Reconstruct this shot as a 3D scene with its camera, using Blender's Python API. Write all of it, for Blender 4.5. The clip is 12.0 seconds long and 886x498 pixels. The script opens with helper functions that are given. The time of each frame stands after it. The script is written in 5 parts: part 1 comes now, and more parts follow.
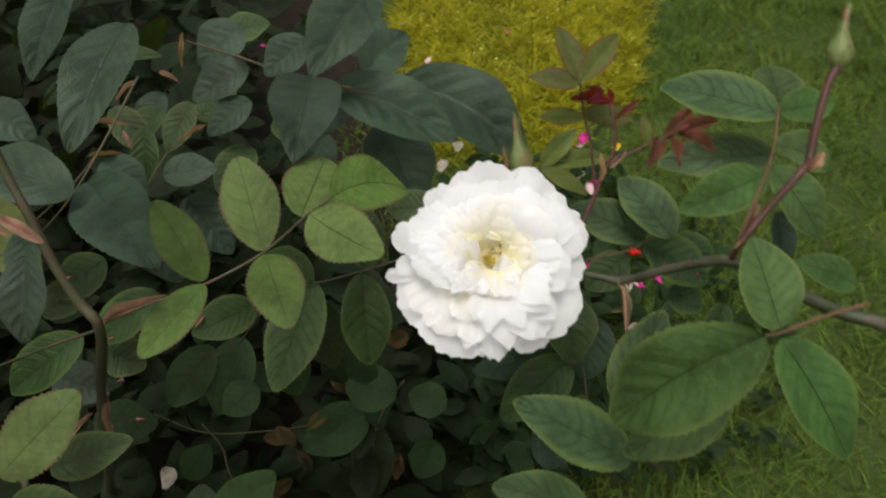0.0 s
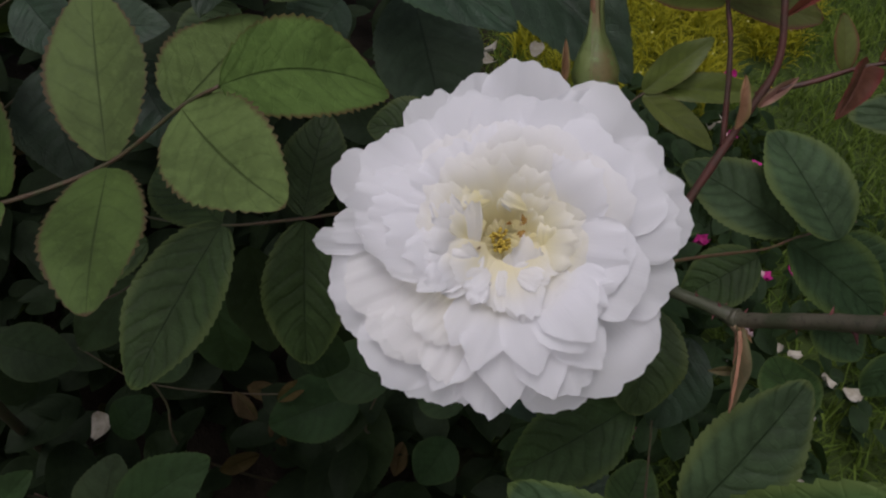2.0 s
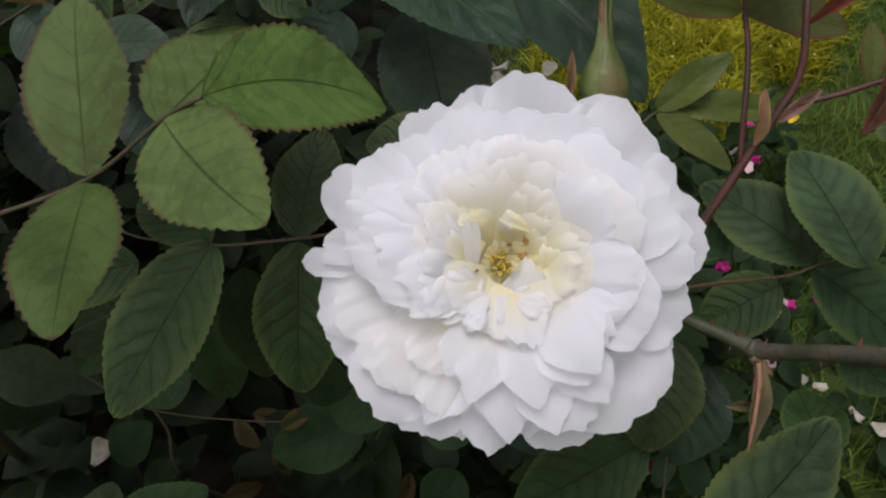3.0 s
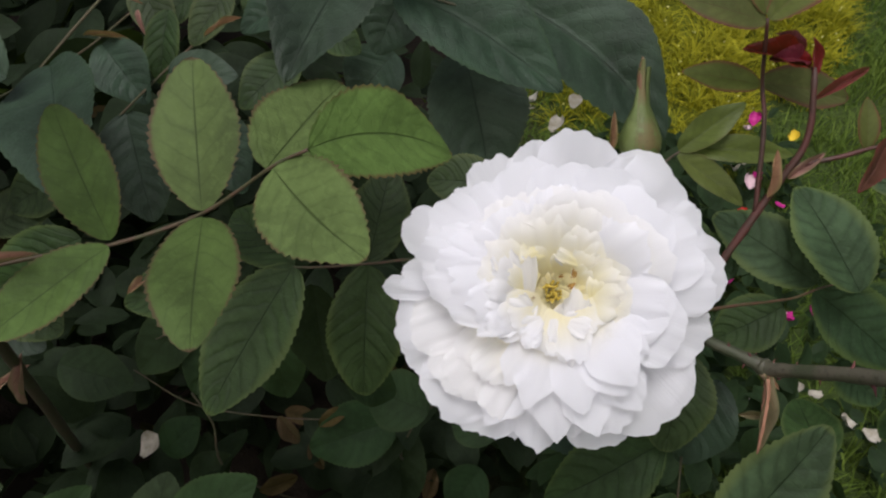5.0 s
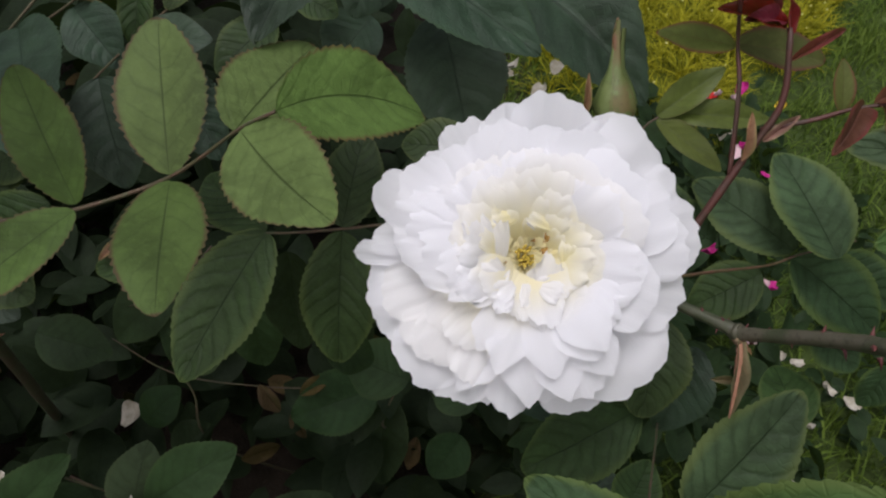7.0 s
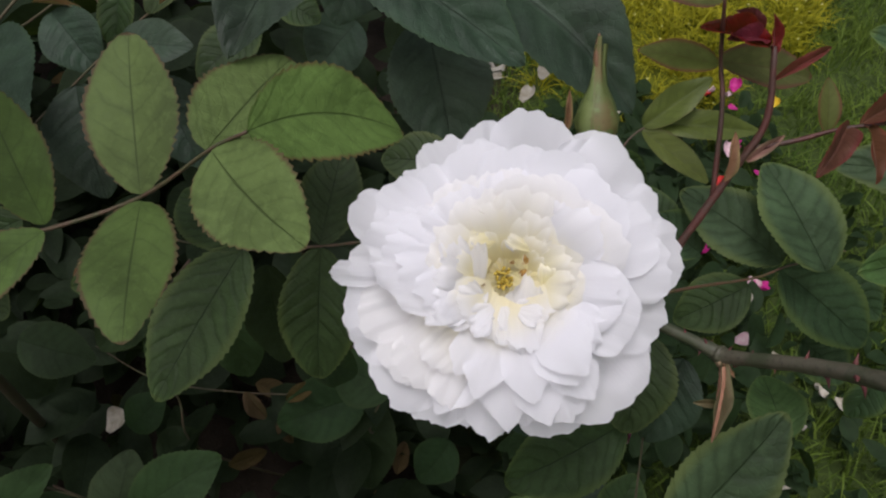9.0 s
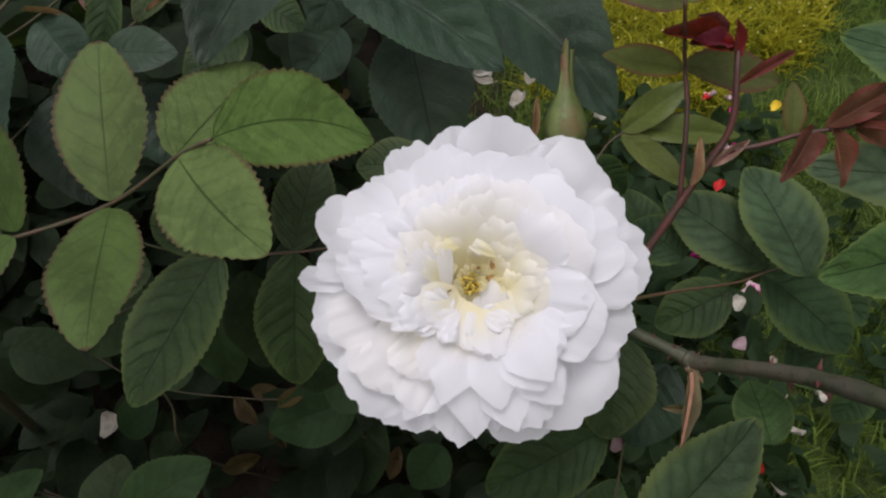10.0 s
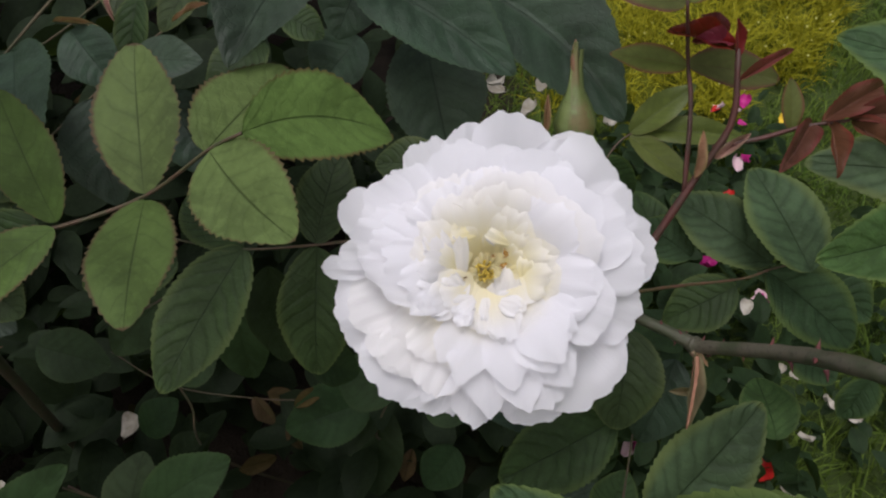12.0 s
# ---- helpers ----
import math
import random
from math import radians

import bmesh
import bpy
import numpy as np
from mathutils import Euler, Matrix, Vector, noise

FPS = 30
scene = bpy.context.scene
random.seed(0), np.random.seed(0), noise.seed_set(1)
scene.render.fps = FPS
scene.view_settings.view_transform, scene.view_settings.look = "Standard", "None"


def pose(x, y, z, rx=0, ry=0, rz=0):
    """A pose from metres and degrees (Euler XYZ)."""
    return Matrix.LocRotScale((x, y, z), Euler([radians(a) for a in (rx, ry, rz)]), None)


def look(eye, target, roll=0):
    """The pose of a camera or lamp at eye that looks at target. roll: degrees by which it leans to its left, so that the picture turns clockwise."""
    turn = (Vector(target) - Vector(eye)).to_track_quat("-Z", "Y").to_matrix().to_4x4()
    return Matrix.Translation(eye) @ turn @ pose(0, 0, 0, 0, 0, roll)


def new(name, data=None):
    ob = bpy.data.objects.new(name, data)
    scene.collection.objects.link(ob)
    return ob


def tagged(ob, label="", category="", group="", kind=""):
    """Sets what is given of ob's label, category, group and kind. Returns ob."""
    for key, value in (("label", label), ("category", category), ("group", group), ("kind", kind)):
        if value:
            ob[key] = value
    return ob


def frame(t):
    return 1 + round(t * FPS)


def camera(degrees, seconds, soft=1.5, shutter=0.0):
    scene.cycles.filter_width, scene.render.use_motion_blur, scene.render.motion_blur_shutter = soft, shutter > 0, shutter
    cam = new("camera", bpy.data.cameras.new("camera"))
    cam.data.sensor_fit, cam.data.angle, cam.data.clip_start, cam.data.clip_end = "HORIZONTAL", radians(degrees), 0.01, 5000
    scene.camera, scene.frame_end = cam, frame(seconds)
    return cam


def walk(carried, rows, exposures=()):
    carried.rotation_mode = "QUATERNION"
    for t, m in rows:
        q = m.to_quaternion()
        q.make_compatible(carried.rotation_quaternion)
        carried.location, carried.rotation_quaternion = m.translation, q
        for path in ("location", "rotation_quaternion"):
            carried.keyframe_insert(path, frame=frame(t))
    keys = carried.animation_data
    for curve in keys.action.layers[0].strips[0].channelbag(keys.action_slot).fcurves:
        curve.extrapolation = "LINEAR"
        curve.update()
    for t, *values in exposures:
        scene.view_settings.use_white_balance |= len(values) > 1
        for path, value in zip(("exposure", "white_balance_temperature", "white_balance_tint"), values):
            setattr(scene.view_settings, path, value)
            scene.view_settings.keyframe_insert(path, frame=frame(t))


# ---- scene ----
cam = camera(55.77, 12.0, soft=2.2, shutter=0.2)
PATH = [
    (0, (-0.07064, -0.22495, 0.57332), (-0.03713, -0.08031, 0.43932), -1.14),
    (0.2, (-0.05209, -0.19948, 0.57025), (-0.03186, -0.05526, 0.43318), 0.40),
    (0.5, (-0.03422, -0.19531, 0.55431), (-0.02700, -0.05160, 0.41541), 3.94),
    (1, (-0.01648, -0.17797, 0.54259), (-0.01880, -0.04052, 0.39733), 2.33),
    (1.5, (-0.01874, -0.14356, 0.50796), (-0.01604, -0.00693, 0.36193), 2.10),
    (2, (-0.01590, -0.11875, 0.48297), (-0.01153, 0.01629, 0.33552), 0.46),
    (2.5, (-0.01218, -0.11336, 0.47874), (-0.01219, 0.02339, 0.33280), -1.08),
    (3, (-0.01070, -0.11172, 0.47424), (-0.01131, 0.02792, 0.33106), -0.60),
    (4.8, (-0.02398, -0.12636, 0.50475), (-0.02401, 0.01303, 0.36133), 0.84),
    (5, (-0.02587, -0.12817, 0.50157), (-0.02564, 0.01112, 0.35805), 0.64),
    (5.5, (-0.02866, -0.12806, 0.50209), (-0.02866, 0.01114, 0.35848), 0.79),
    (6, (-0.02470, -0.12543, 0.49886), (-0.02183, 0.01247, 0.35403), 1.27),
    (6.5, (-0.02386, -0.12507, 0.49779), (-0.02063, 0.01033, 0.35063), 1.63),
    (6.7, (-0.02269, -0.12831, 0.49865), (-0.02002, 0.00606, 0.35054), 1.30),
    (8.3, (-0.01987, -0.12402, 0.49835), (-0.01808, 0.01162, 0.35155), 2.00),
    (8.5, (-0.01987, -0.12402, 0.49835), (-0.01688, 0.00992, 0.34985), 2.35),
    (9, (-0.01691, -0.11974, 0.50055), (-0.01359, 0.01292, 0.35091), 1.57),
    (9.5, (-0.01717, -0.12322, 0.49978), (-0.01396, 0.01219, 0.35263), 1.56),
    (10, (-0.00658, -0.11976, 0.50103), (-0.00619, 0.01372, 0.35209), 0.45),
    (10.5, (-0.01181, -0.12611, 0.49740), (-0.01100, 0.00842, 0.34941), 0.91),
    (11, (-0.01057, -0.12926, 0.49956), (-0.01266, 0.00612, 0.35236), 0.66),
    (11.5, (-0.01629, -0.12800, 0.50149), (-0.01602, 0.00746, 0.35435), 1.08),
    (12, (-0.00784, -0.13156, 0.50381), (-0.01001, 0.00511, 0.35780), -0.31),
]
EXPOSURES = [(0.0, 0.76, 6900.0, 7.5), (0.5, 0.66, 6900.0, 6.5), (1.0, 0.50, 6750.0, 10.0), (1.5, 0.22, 6550.0, 13.0), (2.0, -0.10, 6350.0, 18.0), (2.5, -0.24, 6250.0, 20.0), (3.0, 0.32, 6350.0, 15.0), (3.2, 0.38, 6350.0, 15.0), (4.8, 0.55, 6400.0, 14.0), (6.5, 0.52, 6350.0, 14.5), (8.5, 0.45, 6350.0, 16.0), (12.0, 0.44, 6350.0, 16.5)]
walk(cam, [(t, look(eye, target, roll)) for t, eye, target, roll in PATH], EXPOSURES)

# soft overcast daylight
world = bpy.data.worlds.new("overcast_sky")
scene.world = world
world.use_nodes = True
wn, wl = world.node_tree.nodes, world.node_tree.links
sky = wn.new("ShaderNodeTexSky")
sky.sky_type, sky.sun_disc = "NISHITA", False
sky.sun_elevation, sky.sun_rotation = radians(52), radians(200)
sky.dust_density, sky.air_density, sky.ozone_density = 4.0, 1.0, 1.0
haze = wn.new("ShaderNodeHueSaturation")
haze.inputs["Saturation"].default_value = 0.4
wl.new(sky.outputs["Color"], haze.inputs["Color"])
wl.new(haze.outputs["Color"], wn["Background"].inputs["Color"])
wn["Background"].inputs["Strength"].default_value = 0.065
sun = new("sun", bpy.data.lights.new("sun", "SUN"))
sun.data.energy, sun.data.angle, sun.data.color = 1.5, radians(30), (1.0, 0.98, 0.97)
sun.matrix_world = look((0, 0, 3), (0.2, 0.25, 0.4))


# ---------- materials ----------
class Nodes:
    """A small wrapper to wire shader nodes."""

    def __init__(self, name):
        self.mat = bpy.data.materials.new(name)
        self.mat.use_nodes = True
        self.tree = self.mat.node_tree
        self.bsdf = self.tree.nodes["Principled BSDF"]
        self.out = self.tree.nodes["Material Output"]

    def add(self, kind, **values):
        node = self.tree.nodes.new(kind)
        for key, value in values.items():
            setattr(node, key, value)
        return node

    def link(self, a, b):
        self.tree.links.new(a, b)

    def put(self, socket, value):
        if isinstance(value, bpy.types.NodeSocket):
            self.link(value, socket)
        elif isinstance(value, tuple) and len(value) == 3 and socket.type == "RGBA":
            socket.default_value = (*value, 1)
        else:
            socket.default_value = value

    def math(self, op, a, b=0.0, c=0.0):
        node = self.add("ShaderNodeMath", operation=op)
        for n, v in enumerate((a, b, c)):
            self.put(node.inputs[n], v)
        return node.outputs[0]

    def ramp(self, value, low, high, a=0.0, b=1.0):
        node = self.add("ShaderNodeMapRange", interpolation_type="SMOOTHSTEP")
        for n, v in enumerate((value, low, high, a, b)):
            self.put(node.inputs[n], v)
        return node.outputs[0]

    def mix(self, factor, a, b, blend="MIX"):
        node = self.add("ShaderNodeMix", data_type="RGBA", blend_type=blend)
        self.put(node.inputs[0], factor)
        self.put(node.inputs[6], a)
        self.put(node.inputs[7], b)
        return node.outputs[2]

    def noise(self, scale, detail=3.0, rough=0.55, where=None):
        node = self.add("ShaderNodeTexNoise")
        node.inputs["Scale"].default_value, node.inputs["Detail"].default_value = scale, detail
        node.inputs["Roughness"].default_value = rough
        if where is None:
            where = self.add("ShaderNodeNewGeometry").outputs["Position"]
        self.link(where, node.inputs["Vector"])
        return node.outputs["Fac"]

    def bump(self, height, strength, distance):
        node = self.add("ShaderNodeBump")
        node.inputs["Strength"].default_value, node.inputs["Distance"].default_value = strength, distance
        self.link(height, node.inputs["Height"])
        self.link(node.outputs[0], self.bsdf.inputs["Normal"])
        return node.outputs[0]

    def surface(self, colour, rough, gloss=0.5, thin=0.0, thin_colour=None, normal=None):
        self.put(self.bsdf.inputs["Base Color"], colour)
        self.put(self.bsdf.inputs["Roughness"], rough)
        self.put(self.bsdf.inputs["Specular IOR Level"], gloss)
        if thin:
            back = self.add("ShaderNodeBsdfTranslucent")
            self.put(back.inputs["Color"], colour if thin_colour is None else thin_colour)
            if normal is not None:
                self.link(normal, back.inputs["Normal"])
            both = self.add("ShaderNodeMixShader")
            both.inputs[0].default_value = thin
            self.link(self.bsdf.outputs[0], both.inputs[1])
            self.link(back.outputs[0], both.inputs[2])
            self.link(both.outputs[0], self.out.inputs["Surface"])
        return self.mat


def leaf_material(name, blade, margin, rib, margin_from=0.86, rough=0.5, gloss=0.35, spread=0.25, relief=0.5, veins=6.5, thin=0.22, stripe=0.4):
    """Rose leaf: blade with midrib, side veins, coloured margin, mottling and quilted relief, laid out by the leaf's own map."""
    n = Nodes(name)
    uv = n.add("ShaderNodeUVMap", uv_map="leaf")
    xyz = n.add("ShaderNodeSeparateXYZ")
    n.link(uv.outputs[0], xyz.inputs[0])
    u, v = xyz.outputs[0], xyz.outputs[1]
    side = n.math("ABSOLUTE", n.math("MULTIPLY_ADD", u, 2.0, -1.0))
    where = n.add("ShaderNodeNewGeometry").outputs["Position"]
    blotch = n.noise(60.0, 4.0, 0.6, where)
    fine = n.noise(900.0, 3.0, 0.6, where)
    wobble = n.math("ADD", n.math("MULTIPLY", n.math("SUBTRACT", n.noise(220.0, 2.0, 0.5, where), 0.5), 0.6), n.math("MULTIPLY", n.math("SUBTRACT", n.noise(70.0, 1.0, 0.5, where), 0.5), 1.3))
    # side veins climb from the midrib towards the edge
    run = n.math("ADD", n.math("MULTIPLY", n.math("SUBTRACT", v, n.math("MULTIPLY", n.math("POWER", side, 1.25), 0.26)), veins), wobble)
    saw = n.math("ABSOLUTE", n.math("MULTIPLY_ADD", n.math("FRACT", run), 2.0, -1.0))
    vein = n.math("MULTIPLY", n.ramp(saw, 0.80, 0.99), n.ramp(side, 0.97, 0.55))
    midrib = n.ramp(side, 0.034, 0.008)
    cell = n.add("ShaderNodeTexVoronoi", feature="DISTANCE_TO_EDGE")
    cell.inputs["Scale"].default_value = 360.0
    n.link(where, cell.inputs["Vector"])
    net = n.ramp(cell.outputs["Distance"], 0.0, 0.12)
    edge = n.ramp(n.math("ADD", n.math("MAXIMUM", side, n.ramp(v, 0.88, 1.0)), n.math("MULTIPLY", n.math("SUBTRACT", blotch, 0.5), 0.25)), margin_from, 1.0)
    chance = n.add("ShaderNodeObjectInfo").outputs["Random"]
    colour = n.mix(n.ramp(blotch, 0.3, 0.75), tuple(c * (1 - spread) for c in blade), tuple(min(1, c * (1 + spread)) for c in blade))
    colour = n.mix(n.math("MULTIPLY", n.ramp(saw, 0.30, 0.98), stripe), colour, tuple(c * 0.58 for c in blade))
    # the blade deepens along the midrib and pales towards its edge
    colour = n.mix(n.math("MULTIPLY", n.ramp(n.math("ADD", side, n.math("MULTIPLY", n.math("SUBTRACT", blotch, 0.5), 0.3)), 0.50, 0.02), 0.85 * stripe), colour, tuple(c * 0.60 for c in blade))
    colour = n.mix(n.math("MULTIPLY", n.ramp(n.noise(330.0, 4.0, 0.65, where), 0.45, 0.70), 0.40), colour, tuple(min(1.0, c * 1.55) for c in blade))
    colour = n.mix(n.math("MULTIPLY", edge, 0.85), colour, margin)
    colour = n.mix(n.math("MULTIPLY", n.math("MAXIMUM", n.math("MULTIPLY", vein, 0.35), midrib), 0.7), colour, rib)
    hsv = n.add("ShaderNodeHueSaturation")
    n.put(hsv.inputs["Hue"], n.math("MULTIPLY_ADD", chance, 0.03, 0.485))
    n.put(hsv.inputs["Saturation"], n.math("MULTIPLY_ADD", chance, 0.2, 0.88))
    n.put(hsv.inputs["Value"], n.math("MULTIPLY_ADD", n.math("FRACT", n.math("MULTIPLY", chance, 7.31)), 0.28, 0.86))
    n.put(hsv.inputs["Color"], colour)
    colour = hsv.outputs["Color"]
    height = n.math("SUBTRACT", n.math("ADD", n.math("MULTIPLY", net, 0.16), n.math("MULTIPLY", fine, 0.08)), n.math("ADD", n.math("MULTIPLY", n.ramp(saw, 0.5, 1.0), 0.1 + 0.7 * stripe), n.math("MULTIPLY", midrib, 0.8)))
    normal = n.bump(height, relief, 0.0006)
    return n.surface(colour, n.ramp(fine, 0.2, 0.8, rough - 0.08, rough + 0.1), gloss, thin, n.mix(0.6, colour, (0.16, 0.25, 0.02), "MIX"), normal)


def bark_material(name, colour, second, rough=0.5, scale=160.0, flecks=0.35):
    n = Nodes(name)
    a, b = n.noise(scale, 4.0), n.noise(scale * 7, 2.0)
    tone = n.mix(n.ramp(a, 0.35, 0.65), colour, second)
    n.bump(n.math("ADD", a, n.math("MULTIPLY", b, 0.5)), 0.35, 0.0006)
    return n.surface(n.mix(n.math("MULTIPLY", n.ramp(b, 0.55, 0.72), flecks), tone, tuple(c * k for c, k in zip(colour, (0.6, 0.4, 0.5)))), rough, 0.4)


def petal_material(name, blade, base, reach):
    n = Nodes(name)
    uv = n.add("ShaderNodeUVMap", uv_map="leaf")
    xyz = n.add("ShaderNodeSeparateXYZ")
    n.link(uv.outputs[0], xyz.inputs[0])
    where = n.add("ShaderNodeNewGeometry").outputs["Position"]
    soft = n.noise(90.0, 3.0, 0.5, where)
    stretch = n.add("ShaderNodeMapping")
    stretch.inputs["Scale"].default_value = (46.0, 2.5, 1.0)
    n.link(uv.outputs[0], stretch.inputs["Vector"])
    ribs = n.noise(1.0, 3.0, 0.55, stretch.outputs[0])
    # cream towards the heart of the bloom, whiter again at each rim
    grown = n.add("ShaderNodeVectorMath", operation="LENGTH")
    n.link(n.add("ShaderNodeTexCoord").outputs["Object"], grown.inputs[0])
    claw = n.ramp(n.math("ADD", grown.outputs["Value"], n.math("MULTIPLY", n.math("SUBTRACT", soft, 0.5), 0.010)), reach, 0.005)
    claw = n.math("MULTIPLY", claw, n.ramp(xyz.outputs[1], 0.35, 1.0, 1.0, 0.45))
    colour = n.mix(claw, blade, base)
    colour = n.mix(n.math("MULTIPLY", n.ramp(soft, 0.55, 0.8), 0.10), colour, (0.86, 0.84, 0.86))
    normal = n.bump(n.math("ADD", n.math("MULTIPLY", ribs, 0.8), soft), 0.12, 0.0006)
    return n.surface(colour, 0.6, 0.2, 0.50, n.mix(0.35, colour, (0.97, 0.96, 0.95)), normal)


def plain_material(name, low, high, scale=300.0, rough=0.6, gloss=0.3, thin=0.0, relief=0.2, islands=False):
    n = Nodes(name)
    a = n.noise(scale, 4.0)
    tone = n.mix(n.ramp(a, 0.3, 0.7), low, high)
    if islands:
        chance = n.add("ShaderNodeNewGeometry").outputs["Random Per Island"]
        tone = n.mix(chance, tone, high)
        tone = n.mix(n.math("MULTIPLY", n.math("FRACT", n.math("MULTIPLY", chance, 5.7)), 0.5), tone, low)
    normal = n.bump(a, relief, 0.0006)
    return n.surface(tone, rough, gloss, thin, None, normal)


def ground_material():
    n = Nodes("soil_and_turf")
    where = n.add("ShaderNodeNewGeometry").outputs["Position"]
    xyz = n.add("ShaderNodeSeparateXYZ")
    n.link(where, xyz.inputs[0])
    big, mid, fine = n.noise(9.0, 4.0, 0.6, where), n.noise(70.0, 4.0, 0.6, where), n.noise(500.0, 3.0, 0.6, where)
    soil = n.mix(mid, (0.012, 0.009, 0.006), (0.032, 0.024, 0.016))
    soil = n.mix(n.math("MULTIPLY", n.ramp(fine, 0.6, 0.75), 0.4), soil, (0.08, 0.06, 0.042))
    turf = n.mix(mid, (0.022, 0.040, 0.010), (0.070, 0.100, 0.024))
    bed = n.ramp(n.math("ADD", n.math("SUBTRACT", xyz.outputs[0], n.math("MULTIPLY", xyz.outputs[1], 0.1)), n.math("MULTIPLY", n.math("SUBTRACT", big, 0.5), 0.12)), -0.03, 0.05)
    n.bump(n.math("ADD", mid, n.math("MULTIPLY", fine, 0.4)), 0.8, 0.006)
    return n.surface(n.mix(bed, soil, turf), 0.9, 0.15)


YOUNG = leaf_material("young_green_leaf", (0.072, 0.112, 0.029), (0.080, 0.042, 0.028), (0.028, 0.042, 0.014), 0.88, 0.6, 0.16, 0.3, 0.35, 6.5, 0.2, 0.08)
FRESH = leaf_material("fresh_yellow_green_leaf", (0.102, 0.162, 0.042), (0.095, 0.052, 0.028), (0.034, 0.052, 0.016), 0.88, 0.6, 0.11, 0.3, 0.65, 7.0, 0.24, 0.22)
MID = leaf_material("mature_green_leaf", (0.041, 0.071, 0.0235), (0.080, 0.112, 0.032), (0.015, 0.028, 0.012), 0.72, 0.54, 0.22, 0.30, 0.55, 8.0, 0.22, 0.50)
RIGHT = leaf_material("soft_green_leaf", (0.064, 0.118, 0.035), (0.120, 0.168, 0.048), (0.024, 0.046, 0.016), 0.80, 0.58, 0.17, 0.38, 0.75, 7.5, 0.22, 0.26)
DARK = leaf_material("dark_bluish_leaf", (0.030, 0.053, 0.030), (0.037, 0.061, 0.031), (0.016, 0.030, 0.017), 0.9, 0.54, 0.28, 0.34, 0.6, 9.0, 0.12, 0.13)
BRONZE = leaf_material("bronze_edged_leaf", (0.088, 0.104, 0.026), (0.135, 0.036, 0.028), (0.08, 0.050, 0.022), 0.68, 0.58, 0.14, 0.2, 0.3, 6.5, 0.2, 0.1)
RED = leaf_material("maroon_young_leaf", (0.105, 0.042, 0.027), (0.15, 0.026, 0.026), (0.09, 0.026, 0.022), 0.60, 0.5, 0.2, 0.4, 0.35, 6.5, 0.22, 0.18)
OLIVE = leaf_material("olive_leaf", (0.085, 0.115, 0.018), (0.10, 0.10, 0.022), (0.05, 0.065, 0.015), 0.9, 0.5, 0.28, 0.2, 0.3, 6.5, 0.22, 0.12)
DRY = leaf_material("dry_brown_leaf", (0.085, 0.058, 0.022), (0.075, 0.04, 0.02), (0.05, 0.03, 0.015), 0.8, 0.7, 0.2, 0.3, 0.5)
STIPULE = leaf_material("stipule_pinkish", (0.36, 0.195, 0.135), (0.27, 0.21, 0.095), (0.13, 0.055, 0.035), 0.5, 0.55, 0.25, 0.35, 0.2, 3.0, 0.22, 0.05)
CRIMSON = leaf_material("crimson_folded_leaf", (0.15, 0.014, 0.026), (0.17, 0.02, 0.02), (0.09, 0.03, 0.018), 0.85, 0.45, 0.35, 0.4, 0.4, 6.5, 0.22, 0.18)
EMBER = leaf_material("orange_red_rolled_leaf", (0.20, 0.045, 0.022), (0.24, 0.035, 0.022), (0.12, 0.03, 0.018), 0.6, 0.45, 0.35, 0.4, 0.3, 6.5, 0.2, 0.1)
SPRAY = leaf_material("striped_green_leaf", (0.056, 0.096, 0.043), (0.118, 0.160, 0.046), (0.018, 0.035, 0.014), 0.64, 0.58, 0.17, 0.34, 0.65, 7.5, 0.22, 0.48)
# darkened copy of the mature green, painted for leaves in shade
SHADE = leaf_material("shade_darkened_leaf", (0.0195, 0.0375, 0.0135), (0.029, 0.048, 0.016), (0.013, 0.024, 0.008), 0.85, 0.6, 0.12, 0.3, 0.4, 6.5, 0.18, 0.25)
BRACT = leaf_material("withered_bract", (0.165, 0.130, 0.078), (0.130, 0.135, 0.062), (0.26, 0.13, 0.08), 0.8, 0.6, 0.2, 0.3, 0.4, 4.0, 0.22, 0.1)
# the same green less darkened, painted for low leaves in half shade
LOW_SHADED = leaf_material("low_leaf_half_shaded", (0.029, 0.054, 0.0185), (0.042, 0.068, 0.022), (0.015, 0.028, 0.009), 0.85, 0.6, 0.14, 0.3, 0.4, 6.5, 0.18, 0.25)
LEAVES = {"low": LOW_SHADED, "bract": BRACT, "spray": SPRAY, "ember": EMBER, "crimson": CRIMSON, "shade": SHADE, "young": YOUNG, "fresh": FRESH, "mid": MID, "right": RIGHT, "dark": DARK, "bronze": BRONZE, "red": RED, "olive": OLIVE, "dry": DRY, "stipule": STIPULE}
PETAL = petal_material("white_rose_petal", (0.935, 0.935, 0.960), (0.945, 0.885, 0.60), 0.021)
WHITE_INNER = petal_material("white_inner_petal", (0.940, 0.938, 0.955), (0.945, 0.900, 0.68), 0.0062)
HEART_PETAL = petal_material("cream_heart_petal", (0.940, 0.932, 0.925), (0.945, 0.880, 0.54), 0.028)
FLECK = plain_material("withered_fleck", (0.34, 0.17, 0.04), (0.55, 0.36, 0.12), 900.0, 0.6, 0.2, 0.2)
BROWN_CANE = bark_material("brown_cane", (0.052, 0.056, 0.024), (0.062, 0.046, 0.024), 0.65)
CANE = bark_material("green_brown_cane", (0.040, 0.050, 0.023), (0.082, 0.074, 0.050), 0.5, 120.0, 0.7)
RED_CANE = bark_material("reddish_shoot", (0.058, 0.032, 0.022), (0.088, 0.030, 0.023))
RACHIS = bark_material("green_leaf_stalk", (0.056, 0.060, 0.024), (0.086, 0.050, 0.030), 0.5, 260.0)
